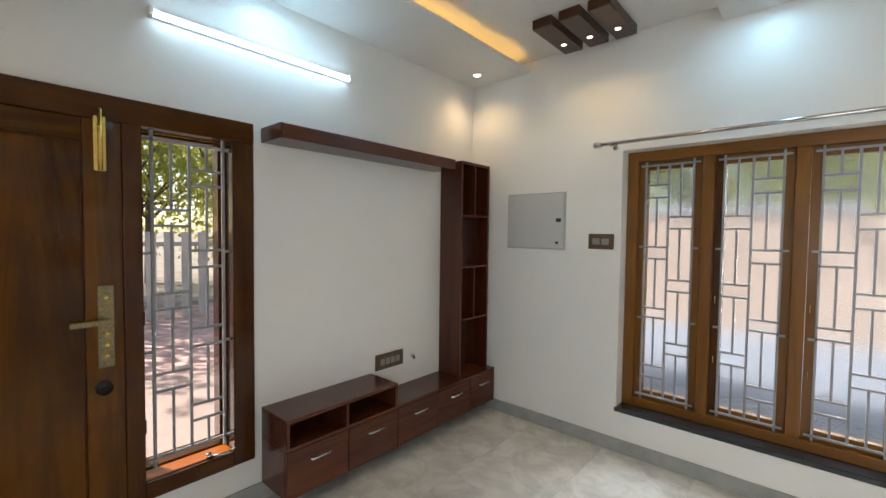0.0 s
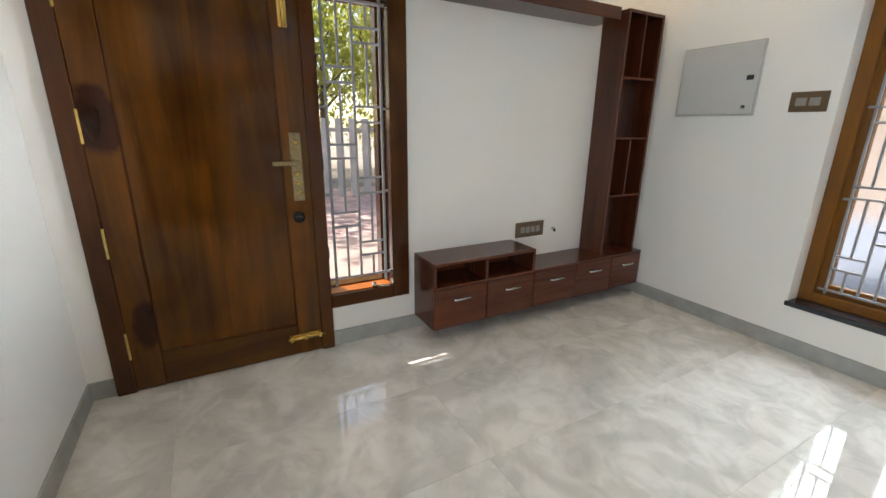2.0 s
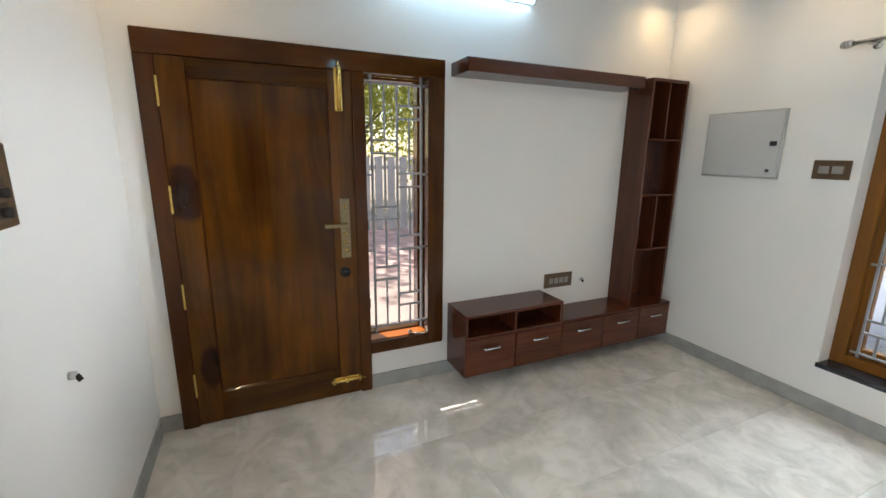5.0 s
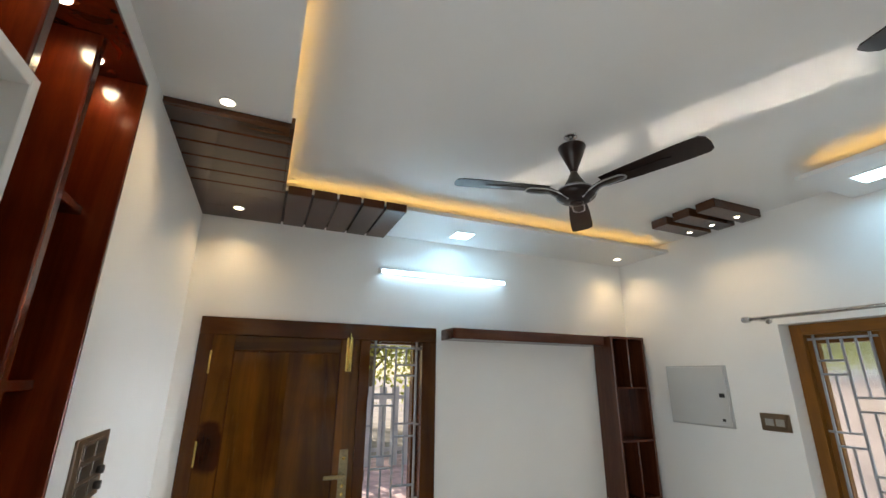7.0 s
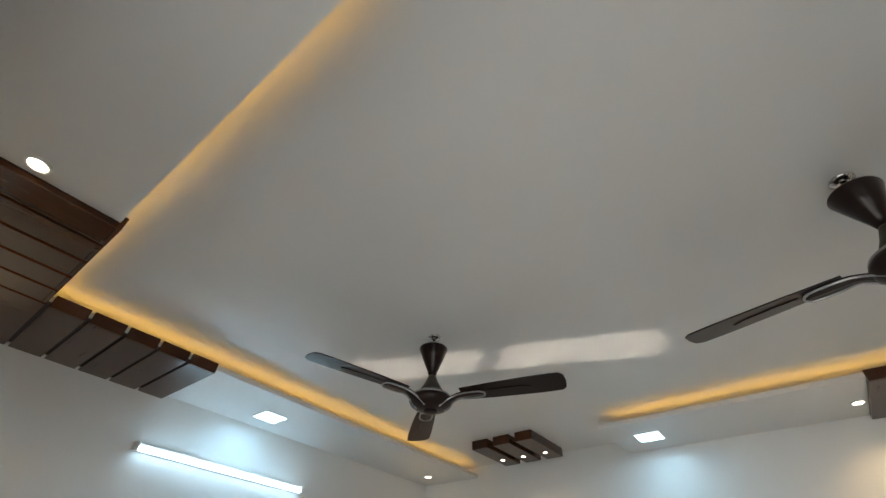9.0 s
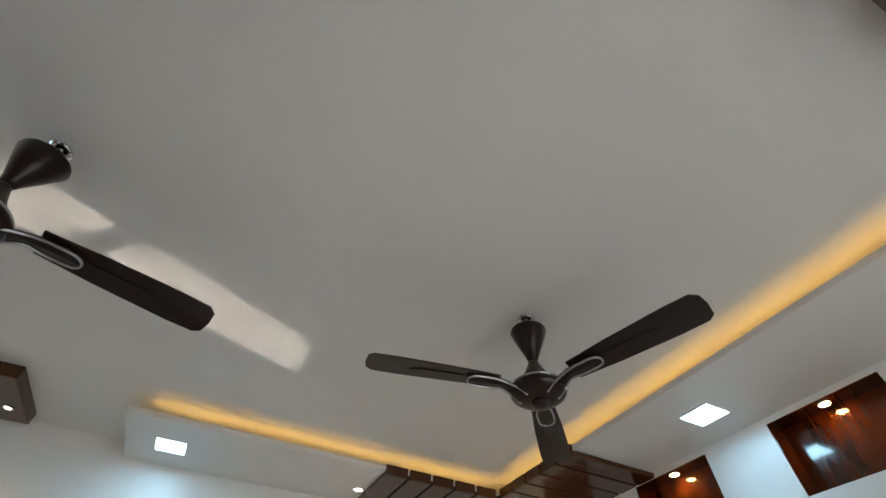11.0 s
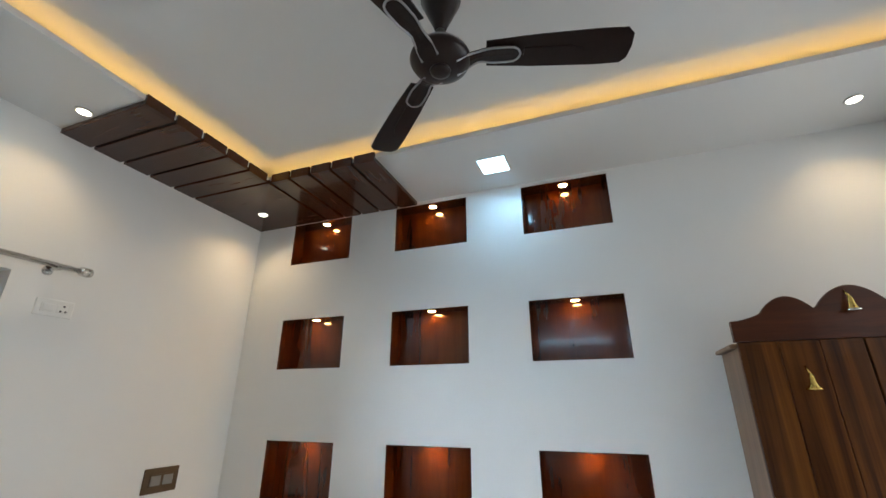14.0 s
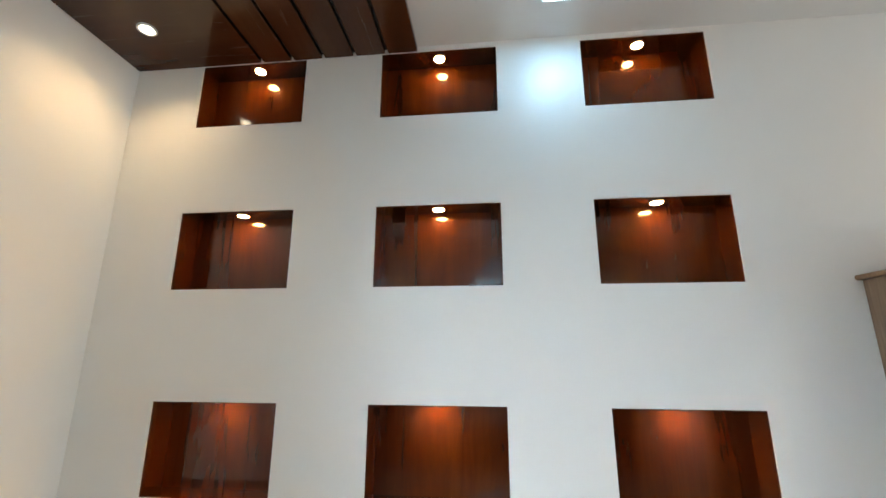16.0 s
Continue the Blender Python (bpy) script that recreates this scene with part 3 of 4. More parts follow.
def curtain_rod():
    r = thing("curtain_rod", 2.4, NORTH - 0.08, 2.25, "chrome curtain rod on brackets above the window", "curtain rod")
    y, z = NORTH - 0.08, 2.25
    part("rod", cyl((1.24, y, z), (3.57, y, z), 0.0125, segments=24), CHROME, r, smooth=True)
    for xe, s in ((1.24, -1), (3.57, 1)):
        fin = part("finial", cyl((xe, y, z), (xe + s * 0.05, y, z), 0.019, segments=24), CHROME, r, "ribbed steel end cap", True)
        for k in range(3):
            part("finial_ring", cyl((xe + s * (0.006 + 0.015 * k), y, z), (xe + s * (0.012 + 0.015 * k), y, z), 0.0225, segments=24), CHROME, fin, smooth=True)
    for xb in (1.32, 3.48):
        br = part("bracket", cyl((xb, y, z - 0.014), (xb, NORTH, z - 0.014), 0.007), CHROME, r, smooth=True)
        part("bracket_plate", cyl((xb, NORTH - 0.006, z - 0.014), (xb, NORTH, z - 0.014), 0.022), CHROME, br, smooth=True)
        part("bracket_cup", box(xb - 0.008, xb + 0.008, y - 0.016, y + 0.016, z - 0.022, z - 0.009, 0.002), CHROME, br)


curtain_rod()

# ---------------------------------------------------------------- television wall


def tv_unit():
    d = 0.30
    low = thing("tv_cabinet", 0.15, 2.98, 0.095, "glossy red-brown wall-hung television cabinet with five drawers", "tv cabinet")
    part("body", box(0.001, d - 0.02, 1.99, 3.985, 0.095, 0.372, 0.003), UNIT_Y, low)
    part("top_board", box(0.001, d, 2.815, 3.985, 0.372, 0.392, 0.003), UNIT_Y, low)
    for a, b in ((1.99, 2.400), (2.404, 2.814), (2.818, 3.232), (3.236, 3.630), (3.634, 3.985)):
        drawer = part("drawer", box(d - 0.019, d, a + 0.002, b - 0.002, 0.097, 0.368, 0.003), UNIT_Y, low)
        c = (a + b) / 2
        pull = part("pull", cyl((d + 0.024, c - 0.055, 0.295), (d + 0.024, c + 0.055, 0.295), 0.006), CHROME, drawer, "brushed steel bow pull", True)
        for s in (-0.055, 0.055):
            part("pull_foot", cyl((d, c + s * 1.15, 0.295), (d + 0.026, c + s * 0.95, 0.295), 0.007), CHROME, drawer, smooth=True)
    case = thing("open_media_box", 0.15, 2.4, 0.372, "red-brown open media box on the television cabinet", "shelf box")
    part("top_board", box(0.001, d, 1.99, 2.813, 0.530, 0.552, 0.003), UNIT_Y, case)
    part("bottom_board", box(0.001, d, 1.99, 2.813, 0.372, 0.392, 0.003), UNIT_Y, case)
    for a, b in ((1.99, 2.012), (2.385, 2.405), (2.791, 2.813)):
        part("side_board", box(0.003, d, a, b, 0.392, 0.530, 0.002), UNIT_Z, case)
    part("back_board", box(0.001, 0.012, 2.012, 2.791, 0.392, 0.530), UNIT_Y, case)
    t = thing("display_tower", 0.12, 3.73, 0.392, "tall red-brown open display tower standing on the cabinet", "shelf unit")
    a, b, top, dd = 3.56, 3.955, 2.195, 0.235
    part("side_board", box(0.001, dd, a, a + 0.022, 0.392, top, 0.002), UNIT_Z, t)
    part("side_board", box(0.001, dd, b - 0.022, b, 0.392, top, 0.002), UNIT_Z, t)
    part("back_board", box(0.001, 0.012, a + 0.022, b - 0.022, 0.392, top), UNIT_Z, t)
    part("top_board", box(0.012, dd, a + 0.022, b - 0.022, top - 0.022, top, 0.002), UNIT_Y, t)
    for z in (0.862, 1.31, 1.745):
        part("shelf", box(0.012, dd - 0.004, a + 0.022, b - 0.022, z - 0.009, z + 0.009, 0.002), UNIT_Y, t)
    c = (a + b) / 2
    for z0, z1 in ((0.871, 1.301), (1.754, top - 0.022)):
        part("divider", box(0.012, dd - 0.006, c - 0.008, c + 0.008, z0, z1, 0.002), UNIT_Z, t)
    s = thing("floating_shelf", 0.12, 2.75, 2.11, "long red-brown boxed shelf fixed above the television wall", "wall shelf")
    part("front_board", box(0.001, 0.24, 2.0, 3.475, 2.108, 2.190, 0.004), UNIT_Y, s)
    part("end_cap", box(0.001, 0.241, 1.994, 2.0, 2.107, 2.191, 0.002), UNIT_Z, s)


tv_unit()


def tube():
    y0, y1, z = 1.44, 2.60, 2.625
    t = thing("tube_light", 0.03, 2.02, z, "lit white led tube batten on the wall", "tube light")
    part("batten", box(0.0, 0.026, y0 + 0.01, y1 - 0.01, z - 0.012, z + 0.030, 0.003), WHITE_PLASTIC, t)
    part("diffuser", cyl((0.038, y0 + 0.02, z), (0.038, y1 - 0.02, z), 0.0140, segments=20), TUBE_LIGHT, t, smooth=True)
    for a, b in ((y0, y0 + 0.022), (y1 - 0.022, y1)):
        part("end_cap", box(0.0, 0.054, a, b, z - 0.016, z + 0.030, 0.004), WHITE_PLASTIC, t)


tube()


def switch_plate(name, label, axis, at, sign, u0, u1, z0, z1, cols, rows=1, mat=None, key=None):
    """A wall plate with rocker keys; sign is the way it faces along the axis."""
    mat, key = mat or BRONZE, key or KEY
    s = thing(name, at if axis == "x" else (u0 + u1) / 2, at if axis == "y" else (u0 + u1) / 2, z0, label, "switch")

    def slab(nm, a, b, c, d, lift0, lift1, m, parent, bev=0.002):
        lo, hi = sorted((at + sign * lift0, at + sign * lift1))
        bm = box(lo, hi, a, b, c, d, bev) if axis == "x" else box(a, b, lo, hi, c, d, bev)
        return part(nm, bm, m, parent)

    slab("plate", u0, u1, z0, z1, 0.0, 0.010, mat, s, 0.003)
    du, dz = (u1 - u0), (z1 - z0)
    iu0, iu1, iz0, iz1 = u0 + 0.14 * du, u1 - 0.14 * du, z0 + 0.24 * dz / rows, z1 - 0.24 * dz / rows
    slab("key_frame", iu0, iu1, iz0, iz1, 0.010, 0.0125, mat, s)
    for r in range(rows):
        for c in range(cols):
            a = iu0 + (c + 0.1) * (iu1 - iu0) / cols
            b = iu0 + (c + 0.9) * (iu1 - iu0) / cols
            e = iz0 + (r + 0.12) * (iz1 - iz0) / rows
            f = iz0 + (r + 0.88) * (iz1 - iz0) / rows
            slab("key", a, b, e, f, 0.0125, 0.017, key, s)
    return s


switch_plate("socket_plate", "brown four-gang socket plate on the television wall", "x", 0.0, 1, 2.85, 3.13, 0.555, 0.675, 4)
switch_plate("switch_plate", "brown two-gang switch plate by the window", "y", NORTH, -1, 1.135, 1.325, 1.49, 1.605, 2)
switch_plate("switch_plate", "brown two-gang switch plate beside the niches", "y", NORTH, -1, 4.185, 4.39, 1.19, 1.315, 2)
white_socket = switch_plate("socket_plate", "white power socket plate under the curtain rod", "y", NORTH, -1, 3.475, 3.63, 2.03, 2.11, 2, 1, WHITE_PLASTIC, WHITE_PLASTIC)
for u, z in ((3.585, 2.082), (3.575, 2.058), (3.595, 2.058)):
    part("socket_hole", cyl((u, NORTH - 0.0172, z), (u, NORTH - 0.0185, z), 0.005, segments=12), BLACK, white_socket)
big = switch_plate("switch_plate", "large brown six-module switch plate by the door", "y", SOUTH, 1, 1.12, 1.44, 1.41, 1.63, 2, 3, BRONZE, DARK_KEY)
for u, z in ((1.21, 1.505), (1.21, 1.455)):
    part("regulator_knob", cyl((u, SOUTH + 0.016, z), (u, SOUTH + 0.036, z), 0.014), BLACK, big, smooth=True)


def wall_plug(name, axis, at, sign, u, z, label):
    w = thing(name, at if axis == "x" else u, u if axis == "x" else at, z, label, "wall plug")
    a = (at, u, z) if axis == "x" else (u, at, z)
    b = (at + sign * 0.02, u, z) if axis == "x" else (u, at + sign * 0.02, z)
    c = (at + sign * 0.03, u, z - 0.02) if axis == "x" else (u, at + sign * 0.03, z - 0.02)
    part("collar", cyl(a, b, 0.014), GREY_RIM, w, smooth=True)
    part("stub", cyl(b, c, 0.009), DARK_METAL, w, smooth=True)


wall_plug("wire_outlet", "x", 0.0, 1, 3.235, 0.595, "small wire outlet in the wall by the socket")
wall_plug("water_plug", "y", SOUTH, 1, 0.995, 0.885, "small grey plugged outlet on the wall")


def meter_box():
    m = thing("distribution_box", 0.68, NORTH, 1.475, "light grey steel distribution board with a hinged door", "electrical box")
    x0, x1, z0, z1 = 0.415, 0.947, 1.475, 1.935
    part("rim", box(x0, x1, NORTH - 0.018, NORTH, z0, z1, 0.003), GREY_RIM, m)
    door = part("door", box(x0 + 0.012, x1 - 0.012, NORTH - 0.030, NORTH - 0.018, z0 + 0.012, z1 - 0.012, 0.004, 2), GREY_ENAMEL, m)
    part("latch", box(x1 - 0.072, x1 - 0.028, NORTH - 0.034, NORTH - 0.030, 1.695, 1.725, 0.002), BLACK, door, "black recessed latch")
    part("maker_mark", box(x1 - 0.075, x1 - 0.050, NORTH - 0.0315, NORTH - 0.030, 1.520, 1.540), BLACK, door)
    part("maker_mark", box(x1 - 0.085, x1 - 0.040, NORTH - 0.0315, NORTH - 0.030, 1.508, 1.514), GREY_RIM, door)


meter_box()

# ---------------------------------------------------------------- ceiling: boards, beams, lamps, fans


def ceiling_boards(name, corner, arm_x, arm_y, label):
    """Laminate boards on the lowered border: a corner board and two arms of boards that wrap over the lip."""
    g = thing(name, (corner[0] + corner[1]) / 2, (corner[2] + corner[3]) / 2, DROP - 0.02, label, "ceiling panel")
    z0 = DROP - 0.026
    part("corner_board", box(corner[0], corner[1], corner[2], corner[3], z0, DROP, 0.002), CEIL_WOOD_Y, g)
    x0, x1, lo, hi, lip_y, s = arm_x
    w = (x1 - x0) / 5
    for k in range(5):
        a, b = x0 + k * w + 0.015, x0 + (k + 1) * w
        if s < 0:
            a, b = x0 + k * w, x0 + (k + 1) * w - 0.015
        bm = box(a, b, lo, hi, z0, DROP, 0.002)
        ya, yb = sorted((lip_y, lip_y + s * 0.016))
        add_box(bm, a, b, ya, yb, z0, LIP + 0.004, 0.002)
        part("board", bm, CEIL_WOOD_Y, g)
    part("backing", box(x0, x1, lo, hi, DROP - 0.004, DROP - 0.0005), BLACK, g)
    y0, y1, lo, hi, lip_x, s = arm_y
    w = (y1 - y0) / 5
    for k in range(5):
        a, b = (y0 + k * w + 0.015, y0 + (k + 1) * w) if s > 0 else (y0 + k * w, y0 + (k + 1) * w - 0.015)
        bm = box(lo, hi, a, b, z0, DROP, 0.002)
        xa, xb = sorted((lip_x, lip_x + s * 0.016))
        add_box(bm, xa, xb, a, b, z0, LIP + 0.004, 0.002)
        part("board", bm, CEIL_WOOD_X, g)
    part("backing", box(lo, hi, y0, y1, DROP - 0.004, DROP - 0.0005), BLACK, g)


ceiling_boards("ceiling_boards", (0.001, W_IN + 0.016, SOUTH + 0.001, S_IN + 0.016), (W_IN + 0.016, 1.39, SOUTH + 0.001, S_IN, S_IN, 1), (S_IN + 0.016, 1.47, 0.001, W_IN, W_IN, 1), "dark brown laminate boards on the ceiling corner by the door")
ceiling_boards("ceiling_boards", (E_IN - 0.016, EAST - 0.001, N_IN - 0.016, NORTH - 0.001), (3.345, E_IN - 0.016, N_IN, NORTH - 0.001, N_IN, -1), (2.66, N_IN - 0.016, E_IN, EAST - 0.001, E_IN, -1), "dark brown laminate boards on the ceiling corner above the niches")


def downlight(x, y, z, watts, size=0.030, cone=130.0):
    d = thing("downlight", x, y, z, "small round warm ceiling spotlight, lit", "spotlight", "ceiling spotlights")
    part("ring", lathe([(size * 1.25, 0.0), (size * 1.2, -0.006), (size * 0.95, -0.006), (size * 0.95, 0.0)], (x, y, z), 24), WHITE_PLASTIC, d, smooth=True)
    part("lens", cyl((x, y, z - 0.001), (x, y, z - 0.004), size * 0.9, segments=24), SPOT_LIGHT, d)
    spot_lamp("downlight_lamp", (x, y, z - 0.012), (x, y, 0), watts, WARM, cone, 0.9, size * 0.8)


for x, y in ((1.45, 0.40), (0.235, 3.745), (3.30, 3.75), (4.465, 0.405)):
    downlight(x, y, DROP, SPOT_WATTS)
for x, y in ((0.235, 0.40), (4.46, 3.748)):
    downlight(x, y, DROP - 0.026, SPOT_WATTS)


def panel_light(x, y):
    p = thing("panel_light", x, y, DROP, "square white led ceiling panel, lit", "ceiling light", "square ceiling lights")
    h = 0.075
    part("trim", box(x - h - 0.008, x + h + 0.008, y - h - 0.008, y + h + 0.008, DROP - 0.006, DROP, 0.002), WHITE_PLASTIC, p)
    part("diffuser", box(x - h, x + h, y - h, y + h, DROP - 0.009, DROP - 0.006, 0.001), PANEL_LIGHT, p)
    area_lamp("panel_lamp", (x, y, DROP - 0.012), (x, y, 0), PANEL_WATTS, (0.40, 0.75, 1.0), 2 * h, 2 * h)


for x, y in ((0.262, 2.06), (2.19, 3.70), (4.43, 2.06)):
    panel_light(x, y)


def ceiling_beam(x0, x1, y0, y1, lamp_y):
    b = thing("ceiling_beam", (x0 + x1) / 2, (y0 + y1) / 2, TOP - 0.065, "short dark wooden box beam with a spotlight under it", "ceiling beam", "spotlit box beams")
    z0 = TOP - 0.065
    part("box", box(x0, x1, y0, y1, z0, TOP, 0.004), CEIL_WOOD_Y, b)
    x = (x0 + x1) / 2
    part("ring", lathe([(0.026, 0.0), (0.025, -0.004), (0.017, -0.004), (0.017, 0.0)], (x, lamp_y, z0), 20), CHROME, b, smooth=True)
    part("lens", cyl((x, lamp_y, z0 - 0.001), (x, lamp_y, z0 - 0.003), 0.016, segments=20), SPOT_LIGHT, b)
    spot_lamp("beam_lamp", (x, lamp_y, z0 - 0.010), (x, lamp_y, 0), BEAM_WATTS, WARM, 120.0, 0.9, 0.02)


for x0 in (0.955, 1.145, 1.335):
    ceiling_beam(x0, x0 + 0.14, 3.40, 3.90, 3.735)
for x0 in (3.225, 3.41, 3.595):
    ceiling_beam(x0, x0 + 0.145, 0.155, 0.66, 0.40)


def fan(name, x, y, turn):
    f = thing(name, x, y, TOP, "dark brown three-blade ceiling fan with silver trim, at rest", "ceiling fan", "ceiling fans")
    hub = TOP - 0.353
    hook = part("ceiling_hook", lathe([(0.035, 0.0), (0.034, -0.006), (0.012, -0.010)], (x, y, TOP), 20), CHROME, f, smooth=True)
    part("hook_ring", cyl((x, y, TOP - 0.006), (x, y, TOP - 0.07), 0.009), CHROME, hook, smooth=True)
    part("upper_cup", lathe([(0.052, -0.060), (0.068, -0.063), (0.070, -0.069), (0.046, -0.130), (0.024, -0.184), (0.017, -0.206)], (x, y, TOP), 32), FAN_BROWN, f, smooth=True)
    part("down_rod", cyl((x, y, TOP - 0.05), (x, y, TOP - 0.29), 0.011), FAN_BROWN, f, smooth=True)
    part("lower_cup", lathe([(0.015, -0.203), (0.019, -0.212), (0.034, -0.246), (0.052, -0.276), (0.054, -0.286)], (x, y, TOP), 32), FAN_CONE, f, "dull olive-brown cone", True)
    part("motor", lathe([(0.046, 0.072), (0.066, 0.064), (0.086, 0.048), (0.098, 0.032), (0.100, 0.020), (0.093, 0.006), (0.074, -0.008), (0.050, -0.017), (0.030, -0.020)], (x, y, hub), 40), FAN_BROWN, f, smooth=True)
    part("motor_ring", lathe([(0.086, 0.044), (0.0905, 0.0475), (0.0925, 0.0445), (0.0945, 0.0405), (0.089, 0.037)], (x, y, hub), 40), FAN_TRIM, f, "thin silver ring", True)
    part("bottom_cap", lathe([(0.034, -0.018), (0.033, -0.026), (0.020, -0.031), (0.004, -0.032)], (x, y, hub), 24), FAN_BROWN, f, smooth=True)
    for k in range(3):
        m = pose(x, y, hub + 0.030, 0, 0, turn + 120 * k)
        # arm: a spoon with a round end, sweeping up from the underside of the motor
        def side(u):
            """Half width and drop of the arm at u along it."""
            lift = max(0.0, (0.135 - u) / 0.08)
            half = 0.030 if u < 0.225 else 0.030 * math.sqrt(max(0.0, 1 - ((u - 0.225) / 0.033) ** 2))
            return half * (1 - 0.30 * max(0.0, 1 - abs(u - 0.125) / 0.045)), -0.044 * min(1.0, lift) ** 1.4

        us = [0.055 + 0.0135 * n for n in range(13)] + [0.238, 0.247, 0.2535, 0.2575]
        rails = []
        for sgn in (1, -1):
            rails.append([m @ Vector((u, sgn * side(u)[0], side(u)[1])) for u in us])
        bm = bmesh.new()
        rows = []
        for u in us:
            half, drop = side(u)
            rows.append([bm.verts.new(m @ Vector((u, v * half, drop + dz))) for v, dz in ((-1, 0.002), (0, -0.002), (1, 0.002), (1, 0.009), (-1, 0.009))])
        for p, q in zip(rows, rows[1:]):
            for n in range(5):
                bm.faces.new((p[n], p[(n + 1) % 5], q[(n + 1) % 5], q[n]))
        bm.faces.new(rows[0])
        bm.faces.new(rows[-1])
        arm = part("blade_arm", bm, FAN_BROWN, f)
        bm = bmesh.new()
        line = rails[0] + rails[1][::-1]
        for p, q in zip(line, line[1:]):
            if (q - p).length > 1e-4:
                add_cyl(bm, p, q, 0.0036, segments=8)
        part("arm_trim", bm, FAN_TRIM, arm, "silver edging")
        # blade: long, slightly pitched, round tip
        edge = [(0.150, -0.044), (0.30, -0.055), (0.50, -0.062), (0.585, -0.060), (0.606, -0.040), (0.610, 0.0), (0.604, 0.045), (0.585, 0.062), (0.50, 0.064), (0.30, 0.056), (0.150, 0.044)]
        bm = bmesh.new()
        solid(bm, edge, 0.010, 0.0145, m @ pose(0, 0, 0, -9, 0, 0))
        blade = part("blade", bm, FAN_BROWN, f)
        bm = bmesh.new()
        solid(bm, [(0.27, -0.014), (0.42, -0.012), (0.46, 0.0), (0.42, 0.012), (0.27, 0.014)], 0.0065, 0.0100, m @ pose(0, 0, 0, -9, 0, 0))
        part("blade_spine", bm, FAN_BROWN, blade)


def solid(bm, outline, z0, z1, m):
    """A flat plate with that outline between two heights, placed by m."""
    low = [bm.verts.new(m @ Vector((a, b, z0))) for a, b in outline]
    high = [bm.verts.new(m @ Vector((a, b, z1))) for a, b in outline]
    bm.faces.new(low)
    bm.faces.new(high)
    for k in range(len(outline)):
        j = (k + 1) % len(outline)
        bm.faces.new((low[k], low[j], high[j], high[k]))
    return bm


fan("ceiling_fan", 1.702, 2.002, 16.0)
fan("ceiling_fan", 3.373, 1.978, 46.0)

# ---------------------------------------------------------------- niches (east wall)


def niche(y0, y1, z0, z1):
    x0, x1 = EAST + 0.004, EAST + NICHE_DEPTH
    n = thing("niche", EAST + 0.1, (y0 + y1) / 2, z0, "wall niche lined with dark red varnished veneer, lit from above", "niche", "wall niches")
    part("back_board", box(x1 - 0.012, x1, y0 + 0.001, y1 - 0.001, z0 + 0.001, z1 - 0.001), NICHE_Z, n)
    for a, b in ((y0 + 0.0005, y0 + 0.004), (y1 - 0.004, y1 - 0.0005)):
        part("side_board", box(x0, x1 - 0.012, a, b, z0 + 0.004, z1 - 0.004), NICHE_Z, n)
    part("bottom_board", box(x0, x1 - 0.012, y0 + 0.0005, y1 - 0.0005, z0 + 0.0005, z0 + 0.004), NICHE_Z, n)
    part("top_board", box(x0, x1 - 0.012, y0 + 0.0005, y1 - 0.0005, z1 - 0.004, z1 - 0.0005), NICHE_Z, n)
    cy, cx = (y0 + y1) / 2, EAST + 0.05
    part("lamp_ring", lathe([(0.031, 0), (0.030, -0.004), (0.024, -0.004), (0.024, 0)], (cx, cy, z1 - 0.004), 20), CHROME, n, smooth=True)
    part("lamp_lens", cyl((cx, cy, z1 - 0.005), (cx, cy, z1 - 0.008), 0.023, segments=20), NICHE_LIGHT, n)


for y0, y1 in NICHE_Y:
    for z0, z1 in NICHE_H:
        niche(y0, y1, z0, z1)

# ---------------------------------------------------------------- shrine cupboard (east wall, south end)


